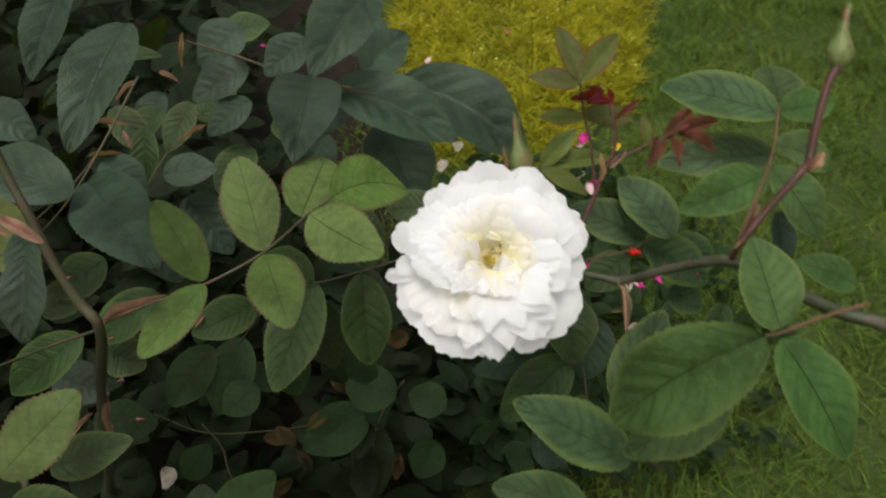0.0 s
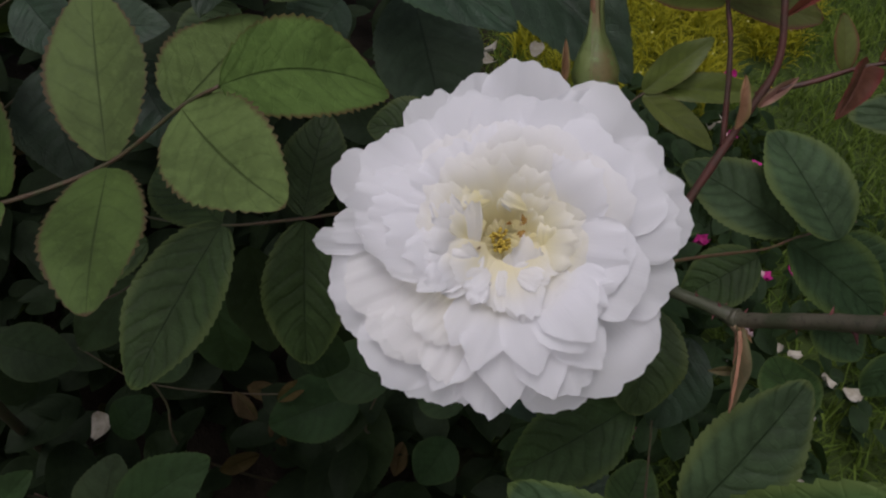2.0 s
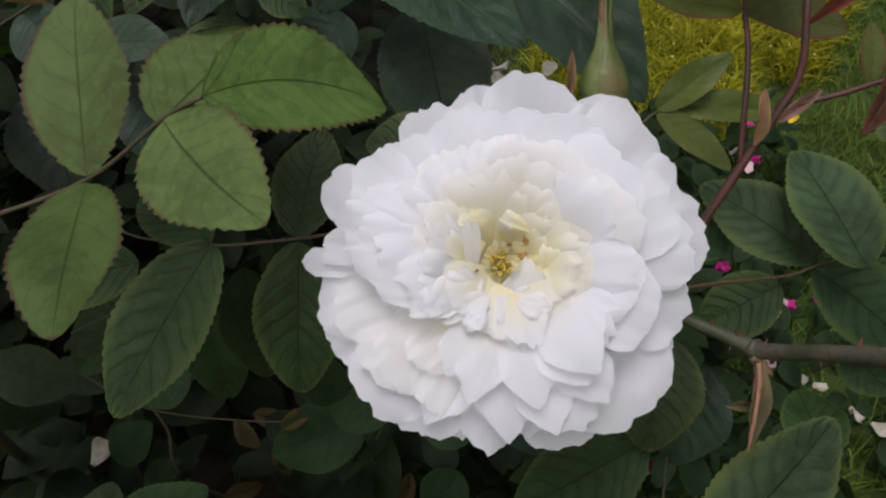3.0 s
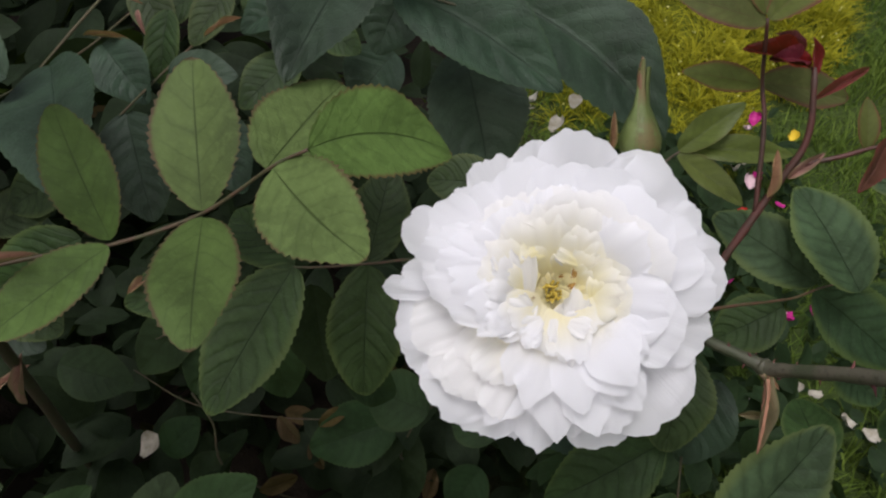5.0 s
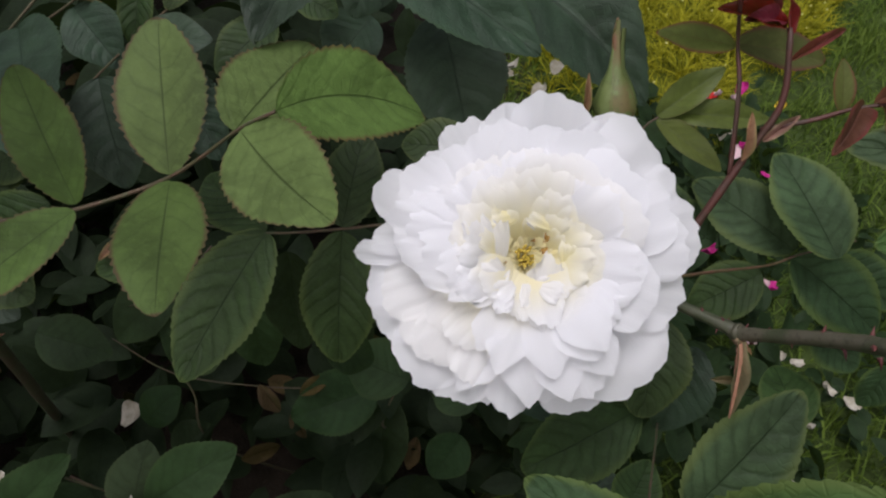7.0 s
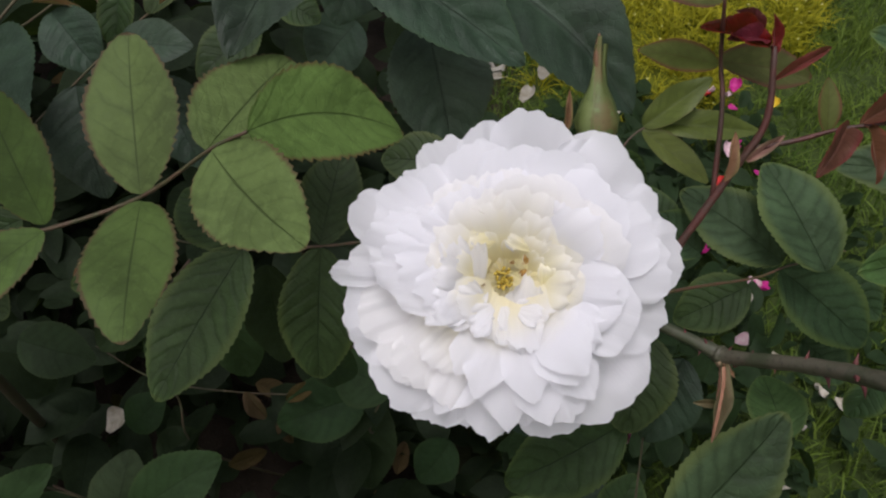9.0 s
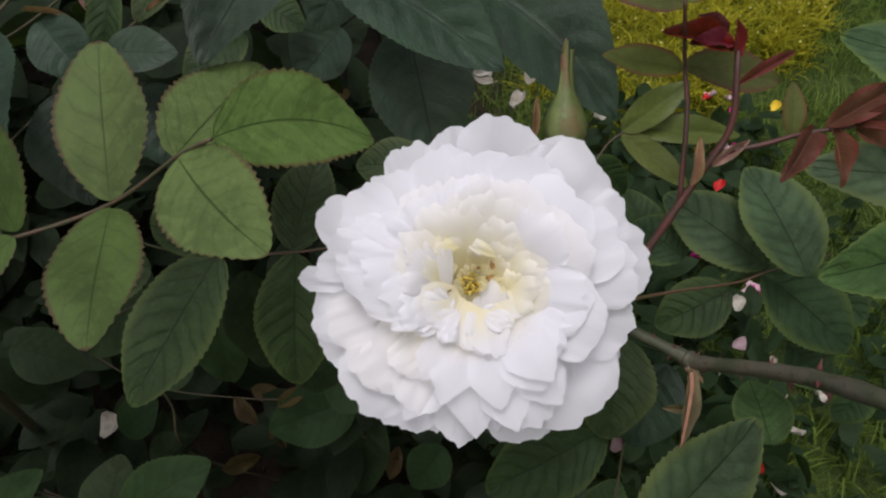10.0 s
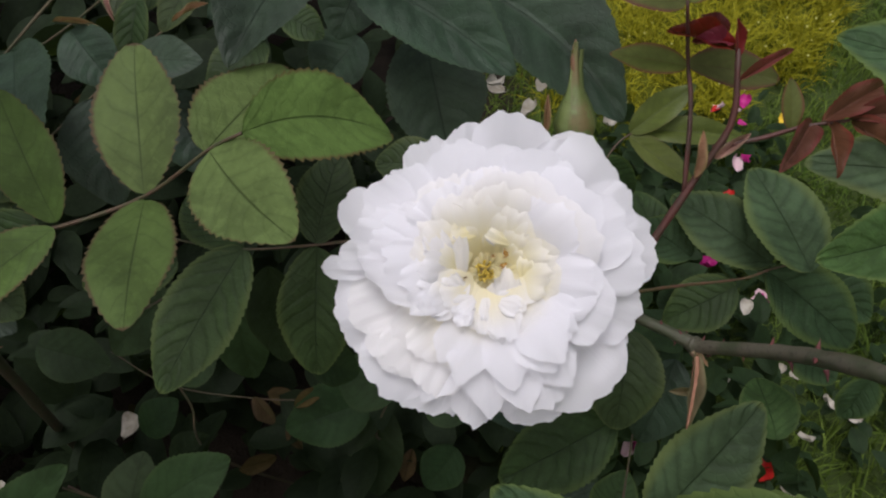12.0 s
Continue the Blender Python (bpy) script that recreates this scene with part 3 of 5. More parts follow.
def fallen_petal(colour, at, size):
    """A small curled petal lying where it dropped."""
    rng = np.random.default_rng(700 + len(FALLEN))
    verts, uvs = [], []
    curl, twist = rng.uniform(0.2, 0.6), rng.uniform(-0.4, 0.4)
    for i in range(7):
        v = i / 6
        for c in range(7):
            s = (c - 3) / 3
            w = 0.46 * (0.35 + 0.65 * math.sin(min(1, v * 1.1) * math.pi / 2)) * math.sqrt(max(0.05, 1 - max(0, v - 0.55) ** 2 * 4.2))
            verts.append((s * w * size, (v - 0.5) * size, size * (curl * s * s * 0.5 + 0.25 * curl * (v - 0.4) ** 2 * 4 + twist * s * (v - 0.5) + 0.03 * math.sin(9 * s + 5 * v))))
            uvs.append((0.5 + 0.5 * s, v))
    me = mesh_of("fallen_petal", verts, grid_faces(7, 7), uvs)
    material, label = PETAL_COLOURS[colour]
    me.materials.append(material)
    ob = new("fallen_petal", me)
    ob.matrix_basis = pose(*at, rng.uniform(-5, 35), rng.uniform(-20, 20), rng.uniform(0, 360))
    FALLEN.append(ob)
    return tagged(ob, label, "petal", "fallen petals")


# the long cane that carries the bloom, and its side shoots
cane(bush, "flower_cane", CANE, "green-brown cane with maroon thorns", (0.0220, 0.0158, 0.3329, 0.00134), (0.0371, 0.0021, 0.3376, 0.00146), (0.0483, -0.0072, 0.3396, 0.00157), (0.0509, -0.0096, 0.3401, 0.00224), (0.0532, -0.0124, 0.3430, 0.00168), (0.0639, -0.0264, 0.3598, 0.00179), (0.0715, -0.0442, 0.3773, 0.00190), (0.0831, -0.0469, 0.3685, 0.00213), (0.1031, -0.0478, 0.3559, 0.00235), (0.1177, -0.0520, 0.3478, 0.00246), (0.1529, -0.0600, 0.3241, 0.00269), (0.2700, -0.0200, 0.1400, 0.00336), (0.2800, 0.0000, -0.0200, 0.00403))
cane(bush, "flower_stalk", RACHIS, "", (0.0220, 0.0158, 0.3329, 0.0012), (0.0114, 0.0119, 0.3405, 0.0013), (0.0016, 0.0101, 0.3458, 0.0016))
cane(bush, "red_cane", RED_CANE, "reddish side cane rising to a second bud", (0.0715, -0.0442, 0.3773, 0.0009), (0.0724, -0.0460, 0.3868, 0.0011), (0.0816, -0.0424, 0.3963, 0.0013), (0.0929, -0.0394, 0.4084, 0.0014), (0.1014, -0.0312, 0.4046, 0.0015), (0.1053, -0.0245, 0.4143, 0.0014), (0.1106, -0.0175, 0.4246, 0.0013), (0.1148, -0.0144, 0.4291, 0.0016))
cane(bush, "left_cane", BROWN_CANE, "green-brown thorny cane", (-0.1650, 0.0438, 0.4375, 0.00156), (-0.1642, 0.0366, 0.4082, 0.00164), (-0.1599, 0.0277, 0.3907, 0.00172), (-0.1553, 0.0179, 0.3723, 0.00180), (-0.1506, 0.0122, 0.3582, 0.00189), (-0.1467, 0.0086, 0.3463, 0.00197), (-0.1624, 0.0305, 0.2926, 0.00213), (-0.1815, 0.0564, 0.2221, 0.00230), (-0.2066, 0.0911, 0.1236, 0.00254), (-0.2348, 0.1320, 0.0166, 0.00279))
cane(bush, "back_cane", TWIG, "dull brown twig", (-0.0868, 0.1955, 0.3512, 0.00043), (-0.0612, 0.1530, 0.3589, 0.00050), (-0.0376, 0.1139, 0.3701, 0.00037))
cane(bush, "back_cane", TWIG, "dull brown twig", (-0.1573, 0.2145, 0.3104, 0.00050), (-0.1728, 0.1598, 0.3140, 0.00050), (-0.1889, 0.1063, 0.3256, 0.00043), (-0.2049, 0.0823, 0.3238, 0.00043))
cane(bush, "back_cane", TWIG, "dull brown twig", (-0.1187, 0.1987, 0.3086, 0.00043), (-0.1325, 0.1703, 0.3095, 0.00050), (-0.1508, 0.1240, 0.3073, 0.00043), (-0.1575, 0.0968, 0.3092, 0.00037))
cane(bush, "inner_cane", TWIG, "", (-0.1429, 0.0966, 0.1711, 0.00052), (-0.1353, 0.0916, 0.1524, 0.00052), (-0.1307, 0.0842, 0.1179, 0.00060), (-0.1000, 0.1300, -0.0100, 0.00075))
cane(bush, "inner_cane", TWIG, "", (-0.1666, 0.0983, 0.1868, 0.00030), (-0.1411, 0.0927, 0.1673, 0.00038), (-0.1021, 0.0943, 0.1544, 0.00038), (-0.0650, 0.0995, 0.1450, 0.00030))
cane(bush, "inner_cane", TWIG, "", (-0.0255, 0.0736, 0.2025, 0.00052), (-0.0376, 0.0822, 0.1695, 0.00052), (-0.0456, 0.0961, 0.1140, 0.00068), (-0.0300, 0.1800, -0.0100, 0.00082))
cane(bush, "inner_cane", TWIG, "", (-0.1748, 0.0378, 0.1710, 0.00052), (-0.1652, 0.0393, 0.1585, 0.00045), (-0.1567, 0.0457, 0.1369, 0.00038))
cane(bush, "inner_cane", CANE, "", (-0.2292, 0.0641, 0.1968, 0.0020), (-0.2371, 0.0641, 0.1556, 0.0013), (-0.2460, 0.0623, 0.0852, 0.0014), (-0.2000, 0.1200, -0.0100, 0.0030))

# thorns on the canes
thorn(bush, (0.0698, -0.0248, 0.3598), (0.1503, 0.5280, 0.9103), 0.0021)
thorn(bush, (0.0716, -0.0284, 0.3564), (0.1562, -0.9265, -0.4661), 0.0024)
thorn(bush, (0.0543, -0.0113, 0.3384), (-0.3489, 0.5048, 0.8963), 0.0019)
thorn(bush, (0.0492, -0.0068, 0.3400), (0.2502, 0.5327, 0.9131), 0.0015)
thorn(bush, (-0.1402, -0.0095, 0.3379), (-1.0096, -0.2132, 0.1589), 0.0025)
thorn(bush, (-0.1404, -0.0046, 0.3545), (0.9812, -0.0788, 0.4014), 0.0019)
thorn(bush, (-0.1386, -0.0162, 0.3224), (0.9879, -0.2179, 0.2578), 0.0025)
thorn(bush, (-0.1504, 0.0105, 0.3725), (0.9778, -0.0093, 0.4732), 0.0019)
thorn(bush, (0.0929, -0.0276, 0.3761), (-0.3489, 0.5048, 0.8963), 0.0019)

# young seven-leaflet leaf with reddish margins
young_leaf = stalk(bush, "compound_leaf", RACHIS, 0.00110, (-0.1449, 0.0088, 0.3496), (-0.1266, 0.0120, 0.3524), (-0.1067, 0.0140, 0.3553), (-0.0841, 0.0184, 0.3619), (-0.0649, 0.0186, 0.3769), (-0.0562, 0.0184, 0.3821), label="young green leaf with red-edged toothed leaflets")
leaflet(young_leaf, "young", (-0.1068, 0.0149, 0.3561), (-0.1193, 0.0350, 0.3818), 0.0168, 0, 1)
leaflet(young_leaf, "young", (-0.1067, 0.0131, 0.3558), (-0.1324, -0.0090, 0.3464), 0.0150, 0, 2)
leaflet(young_leaf, "young", (-0.0837, 0.0182, 0.3630), (-0.0873, 0.0475, 0.3870), 0.0215, 0, 3)
leaflet(young_leaf, "young", (-0.0832, 0.0164, 0.3627), (-0.0781, -0.0227, 0.3615), 0.0204, 0, 4)
leaflet(young_leaf, "fresh", (-0.0675, 0.0229, 0.3727), (-0.0530, 0.0612, 0.3702), 0.0235, 0, 5)
leaflet(young_leaf, "fresh", (-0.0562, 0.0184, 0.3821), (-0.0237, 0.0403, 0.3637), 0.0230, 0, 6, bend=-0.18)
leaflet(young_leaf, "fresh", (-0.0645, 0.0176, 0.3773), (-0.0417, -0.0069, 0.3731), 0.0221, 0, 7, bend=0.06)
leaflet(young_leaf, "stipule", (-0.1450, 0.0078, 0.3501), (-0.1249, 0.0112, 0.3543), 0.0027, 0, 8, name="stipule", label="dried pinkish stipule")

# mature leaf behind the bloom
mature_leaf = stalk(bush, "compound_leaf", RACHIS, 0.00080, (-0.0171, 0.0216, 0.3432), (-0.0327, 0.0250, 0.3398), (-0.0455, 0.0260, 0.3368), (-0.0660, 0.0297, 0.3310), (-0.0845, 0.0344, 0.3289), (-0.0969, 0.0423, 0.3255), label="mature dark green leaf with paler margins")
leaflet(mature_leaf, "mid", (-0.0668, 0.0302, 0.3313), (-0.0900, -0.0011, 0.3042), 0.0222, 0, 9)
leaflet(mature_leaf, "mid", (-0.0465, 0.0326, 0.3292), (-0.0491, 0.0162, 0.2892), 0.0212, 0, 10)
leaflet(mature_leaf, "mid", (-0.0668, 0.0301, 0.3314), (-0.0870, 0.0501, 0.3327), 0.0168, 0, 11)
leaflet(mature_leaf, "mid", (-0.0455, 0.0263, 0.3370), (-0.0404, 0.0527, 0.3482), 0.0163, 0, 12)
leaflet(mature_leaf, "spray", (-0.0249, 0.0241, 0.3415), (-0.0155, 0.0109, 0.3082), 0.0197, 0, 13)
leaflet(mature_leaf, "mid", (-0.0097, 0.0483, 0.3458), (-0.0304, 0.0530, 0.3434), 0.0152, 0, 14)
low_leaf = stalk(bush, "compound_leaf", RACHIS, 0.00080, (-0.0904, 0.0490, 0.3042), (-0.1009, 0.0404, 0.2962), (-0.1176, 0.0380, 0.2874), label="dark green leaf")
leaflet(low_leaf, "mid", (-0.0927, 0.0421, 0.3121), (-0.1208, 0.0338, 0.3095), 0.0181, 0, 15)
leaflet(low_leaf, "stipule", (-0.1142, 0.0404, 0.3145), (-0.1190, 0.0344, 0.3133), 0.0028, 0, 16, name="stipule")
# leaflets under the others take the shade-darkened green
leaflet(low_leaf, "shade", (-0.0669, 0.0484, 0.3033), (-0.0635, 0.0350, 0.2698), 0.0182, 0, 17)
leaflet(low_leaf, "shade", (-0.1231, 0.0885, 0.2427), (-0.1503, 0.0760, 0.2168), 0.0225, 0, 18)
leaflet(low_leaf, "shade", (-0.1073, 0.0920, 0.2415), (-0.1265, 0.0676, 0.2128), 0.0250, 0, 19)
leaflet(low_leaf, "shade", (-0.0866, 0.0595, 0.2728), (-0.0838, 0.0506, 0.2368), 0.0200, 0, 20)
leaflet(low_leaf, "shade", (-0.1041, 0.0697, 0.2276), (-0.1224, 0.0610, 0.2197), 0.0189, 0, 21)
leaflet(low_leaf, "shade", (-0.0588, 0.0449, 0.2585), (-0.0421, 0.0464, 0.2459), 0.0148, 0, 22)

# large dark leaves over the back of the bush
dark_leaf = stalk(bush, "compound_leaf", RACHIS, 0.00110, (-0.1128, 0.2318, 0.3439), (-0.0806, 0.1818, 0.3544), (-0.0561, 0.1433, 0.3613), (-0.0316, 0.1211, 0.3634), (-0.0040, 0.1169, 0.3558), label="large bluish dark green leaf")
leaflet(dark_leaf, "dark", (-0.0521, 0.1025, 0.3846), (-0.0664, 0.0515, 0.3770), 0.0284, 0, 23)
leaflet(dark_leaf, "dark", (-0.0394, 0.1427, 0.3558), (-0.0503, 0.1308, 0.3344), 0.0228, 0, 24)
leaflet(dark_leaf, "dark", (-0.0422, 0.1266, 0.3631), (0.0128, 0.0980, 0.3421), 0.0296, 0, 25, bend=-0.05)
leaflet(dark_leaf, "dark", (-0.0040, 0.1560, 0.3440), (0.0545, 0.1120, 0.3120), 0.0385, 0, 26, bend=-0.12)
leaflet(dark_leaf, "dark", (-0.0188, 0.1341, 0.3353), (-0.0083, 0.0987, 0.3017), 0.0345, 0, 27)
leaflet(dark_leaf, "dark", (-0.0164, 0.1489, 0.4022), (-0.0521, 0.1113, 0.3792), 0.0294, 0, 28)
leaflet(dark_leaf, "dark", (-0.0491, 0.1652, 0.3708), (-0.0720, 0.1561, 0.3579), 0.0202, 0, 29)
leaflet(dark_leaf, "dark", (-0.0801, 0.1887, 0.3472), (-0.1118, 0.1810, 0.3343), 0.0209, 0, 30)
leaflet(dark_leaf, "dark", (-0.0818, 0.1759, 0.3334), (-0.1072, 0.1673, 0.3206), 0.0180, 0, 31)
leaflet(dark_leaf, "dark", (-0.0805, 0.2421, 0.3449), (-0.1077, 0.2293, 0.3275), 0.0270, 0, 32)
leaflet(dark_leaf, "dark", (-0.0173, 0.1975, 0.3280), (0.0117, 0.2098, 0.3423), 0.0267, 0, 33)
leaflet(dark_leaf, "dark", (0.0030, 0.2587, 0.3310), (-0.0191, 0.2454, 0.3137), 0.0304, 0, 34)
leaflet(dark_leaf, "mid", (-0.0732, 0.1518, 0.3324), (-0.0573, 0.1451, 0.3258), 0.0141, 0, 35)

# dark leaves at the far side of the bush
far_leaf = stalk(bush, "compound_leaf", TWIG, 0.00110, (-0.1352, 0.1764, 0.3553), (-0.1507, 0.1365, 0.3475), (-0.1679, 0.1129, 0.3347), (-0.1862, 0.1078, 0.3194), label="bluish dark green leaf with toothed edges")
leaflet(far_leaf, "dark", (-0.1604, 0.0886, 0.3519), (-0.1986, 0.1082, 0.3631), 0.0259, 0, 36)
leaflet(far_leaf, "dark", (-0.1136, 0.0516, 0.4431), (-0.1336, 0.0050, 0.4261), 0.0199, 0, 37)
leaflet(far_leaf, "dark", (-0.1327, 0.0778, 0.4489), (-0.1472, 0.0442, 0.4303), 0.0149, 0, 38)
leaflet(far_leaf, "dark", (-0.1591, 0.1128, 0.3403), (-0.1266, 0.0382, 0.3453), 0.0317, 0, 39)
leaflet(far_leaf, "dark", (-0.1395, 0.1150, 0.3193), (-0.1288, 0.0869, 0.2924), 0.0283, 0, 40)
leaflet(far_leaf, "olive", (-0.2135, 0.1345, 0.3251), (-0.1914, 0.0920, 0.2983), 0.0250, 0, 41)
leaflet(far_leaf, "dark", (-0.1853, 0.0991, 0.3324), (-0.1911, 0.0667, 0.3157), 0.0151, 0, 42)
leaflet(far_leaf, "mid", (-0.1986, 0.0984, 0.2769), (-0.1693, 0.1079, 0.2855), 0.0187, 0, 43)
leaflet(far_leaf, "dark", (-0.1309, 0.1410, 0.3186), (-0.1034, 0.1380, 0.3196), 0.0177, 0, 44)
leaflet(far_leaf, "dark", (-0.1231, 0.1454, 0.2996), (-0.1051, 0.1207, 0.2759), 0.0256, 0, 45)
leaflet(far_leaf, "dark", (-0.1612, 0.1598, 0.3194), (-0.1423, 0.1421, 0.3036), 0.0221, 0, 46)
leaflet(far_leaf, "mid", (-0.1138, 0.1899, 0.3289), (-0.1308, 0.1741, 0.3098), 0.0166, 0, 47)
leaflet(far_leaf, "mid", (-0.1407, 0.1853, 0.3201), (-0.1441, 0.1642, 0.2974), 0.0148, 0, 48)
leaflet(far_leaf, "mid", (-0.1504, 0.2245, 0.3453), (-0.1266, 0.2192, 0.3432), 0.0085, 0, 49)
leaflet(far_leaf, "mid", (-0.2027, 0.1355, 0.3169), (-0.2142, 0.1110, 0.3040), 0.0160, 0, 50)
leaflet(far_leaf, "mid", (-0.2145, 0.1679, 0.3592), (-0.1955, 0.1551, 0.3469), 0.0184, 0, 51)
leaflet(far_leaf, "dark", (-0.1982, 0.1337, 0.3740), (-0.1755, 0.1197, 0.3626), 0.0194, 0, 52)
leaflet(far_leaf, "mid", (-0.1569, 0.2019, 0.3254), (-0.1411, 0.1812, 0.3048), 0.0178, 0, 53)
leaflet(far_leaf, "mid", (-0.1322, 0.2067, 0.3172), (-0.1544, 0.1962, 0.3052), 0.0167, 0, 54)
leaflet(far_leaf, "mid", (-0.1137, 0.2003, 0.3115), (-0.0898, 0.2087, 0.3215), 0.0182, 0, 55)
leaflet(far_leaf, "dark", (-0.1316, 0.2221, 0.3188), (-0.1464, 0.2070, 0.3024), 0.0171, 0, 56)
leaflet(far_leaf, "dark", (-0.1647, 0.1727, 0.3092), (-0.1495, 0.1566, 0.2932), 0.0203, 0, 57)
leaflet(far_leaf, "dark", (-0.0454, 0.1600, 0.3166), (-0.0618, 0.1462, 0.3015), 0.0255, 0, 58)
leaflet(far_leaf, "mid", (-0.0861, 0.1677, 0.3096), (-0.1075, 0.1463, 0.2985), 0.0205, 0, 59)
leaflet(far_leaf, "mid", (-0.0946, 0.2673, 0.3256), (-0.0639, 0.2678, 0.3306), 0.0202, 0, 60)
leaflet(far_leaf, "stipule", (-0.1072, 0.1713, 0.3249), (-0.1224, 0.1673, 0.3185), 0.0024, 0, 61, name="stipule")
leaflet(far_leaf, "stipule", (-0.1374, 0.1846, 0.3490), (-0.1495, 0.1794, 0.3417), 0.0024, 0, 62, name="stipule")
leaflet(far_leaf, "stipule", (-0.1492, 0.1597, 0.3211), (-0.1688, 0.1628, 0.3214), 0.0020, 0, 63, name="stipule")
leaflet(far_leaf, "stipule", (-0.1126, 0.2257, 0.3521), (-0.1165, 0.2126, 0.3377), 0.0026, 0, 64, name="stipule")
leaflet(far_leaf, "stipule", (-0.1630, 0.1743, 0.3344), (-0.1437, 0.1688, 0.3314), 0.0027, 0, 65, name="stipule")
leaflet(far_leaf, "stipule", (-0.1504, 0.1772, 0.3246), (-0.1469, 0.1697, 0.3173), 0.0024, 0, 66, name="stipule")
leaflet(far_leaf, "stipule", (-0.0646, 0.1728, 0.3473), (-0.0701, 0.1749, 0.3487), 0.0017, 0, 67, name="stipule")
leaflet(far_leaf, "stipule", (-0.0315, 0.1237, 0.3618), (-0.0389, 0.1261, 0.3632), 0.0018, 0, 68, name="stipule")
leaflet(far_leaf, "stipule", (-0.1295, 0.2133, 0.3366), (-0.1195, 0.2077, 0.3322), 0.0026, 0, 69, name="stipule")
leaflet(far_leaf, "stipule", (-0.1842, 0.0680, 0.3507), (-0.1946, 0.0740, 0.3555), 0.0029, 0, 70, name="stipule")
leaflet(far_leaf, "red", (-0.1899, 0.1595, 0.4024), (-0.1851, 0.1496, 0.3927), 0.0039, 0, 71)
leaflet(far_leaf, "red", (-0.1856, 0.1555, 0.3988), (-0.1944, 0.1534, 0.3953), 0.0034, 0, 72)

# leaves along the near cane
side_leaf = stalk(bush, "compound_leaf", RACHIS, 0.00090, (-0.1470, 0.0076, 0.3481), (-0.1719, 0.0201, 0.3313), (-0.2045, 0.0330, 0.3109), label="dark green leaf on the near cane")
leaflet(side_leaf, "mid", (-0.1600, 0.0277, 0.3265), (-0.1925, 0.0218, 0.3081), 0.0192, 0, 73)
leaflet(side_leaf, "mid", (-0.1752, -0.0164, 0.3040), (-0.1422, -0.0188, 0.3152), 0.0161, 0, 74)
leaflet(side_leaf, "young", (-0.1834, -0.0321, 0.3257), (-0.1501, -0.0229, 0.3505), 0.0224, 0, 75)
leaflet(side_leaf, "dark", (-0.1835, 0.0736, 0.3348), (-0.1898, 0.0470, 0.3088), 0.0200, 0, 76)
leaflet(side_leaf, "dark", (-0.1943, 0.0701, 0.2639), (-0.1707, 0.0578, 0.2544), 0.0211, 0, 77)
leaflet(side_leaf, "mid", (-0.1298, 0.0410, 0.3304), (-0.1585, 0.0359, 0.3134), 0.0180, 0, 78)
leaflet(side_leaf, "mid", (-0.1582, 0.0412, 0.3044), (-0.1429, 0.0319, 0.2969), 0.0182, 0, 79)
leaflet(side_leaf, "mid", (-0.1638, 0.1098, 0.2955), (-0.1893, 0.1020, 0.2836), 0.0216, 0, 80)
leaflet(side_leaf, "shade", (-0.1974, 0.0953, 0.1951), (-0.1641, 0.0899, 0.1871), 0.0241, 0, 81)
leaflet(side_leaf, "shade", (-0.2005, 0.0680, 0.2462), (-0.1857, 0.0567, 0.2365), 0.0189, 0, 82)
leaflet(side_leaf, "mid", (-0.2084, 0.0017, 0.2596), (-0.1700, -0.0134, 0.2603), 0.0237, 0, 83)
leaflet(side_leaf, "stipule", (-0.1819, 0.0609, 0.2414), (-0.2013, 0.0514, 0.2285), 0.0032, 0, 84, name="stipule")
leaflet(side_leaf, "stipule", (-0.1640, 0.0384, 0.2787), (-0.1672, 0.0329, 0.2579), 0.0034, 0, 85, name="stipule")
leaflet(side_leaf, "mid", (-0.2015, -0.0019, 0.3187), (-0.1840, 0.0016, 0.3418), 0.0206, 0, 86)
leaflet(side_leaf, "stipule", (-0.1550, 0.0160, 0.3849), (-0.1696, 0.0243, 0.3944), 0.0044, 0, 87, name="stipule", label="pinkish dried stipule")
leaflet(side_leaf, "stipule", (-0.1442, 0.0075, 0.3514), (-0.1195, 0.0059, 0.3606), 0.0035, 0, 88, name="stipule")

# leaves low inside the bush; the shade on them is put into their colour
inner_leaf = stalk(bush, "compound_leaf", RACHIS, 0.00080, (-0.1771, 0.0430, 0.1622), (-0.1504, 0.0387, 0.1440), (-0.1319, 0.0403, 0.1314), label="leaf low in the bush, its green darkened for the shade there")
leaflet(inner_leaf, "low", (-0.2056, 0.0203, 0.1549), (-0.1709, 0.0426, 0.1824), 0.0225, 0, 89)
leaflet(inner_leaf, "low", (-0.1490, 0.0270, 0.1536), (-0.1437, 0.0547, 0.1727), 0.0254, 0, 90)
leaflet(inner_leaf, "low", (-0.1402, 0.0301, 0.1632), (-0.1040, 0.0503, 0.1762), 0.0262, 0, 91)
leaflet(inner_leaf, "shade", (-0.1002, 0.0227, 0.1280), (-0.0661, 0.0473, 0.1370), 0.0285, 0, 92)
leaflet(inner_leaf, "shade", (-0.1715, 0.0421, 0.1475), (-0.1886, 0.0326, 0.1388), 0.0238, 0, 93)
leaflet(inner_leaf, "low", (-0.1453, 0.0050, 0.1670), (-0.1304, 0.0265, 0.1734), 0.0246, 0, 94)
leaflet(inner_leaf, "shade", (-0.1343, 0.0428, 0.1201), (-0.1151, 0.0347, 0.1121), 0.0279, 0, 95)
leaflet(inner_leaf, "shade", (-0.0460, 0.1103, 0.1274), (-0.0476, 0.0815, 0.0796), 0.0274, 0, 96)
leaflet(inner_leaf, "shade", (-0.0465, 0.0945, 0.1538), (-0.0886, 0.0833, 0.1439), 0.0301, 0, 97)
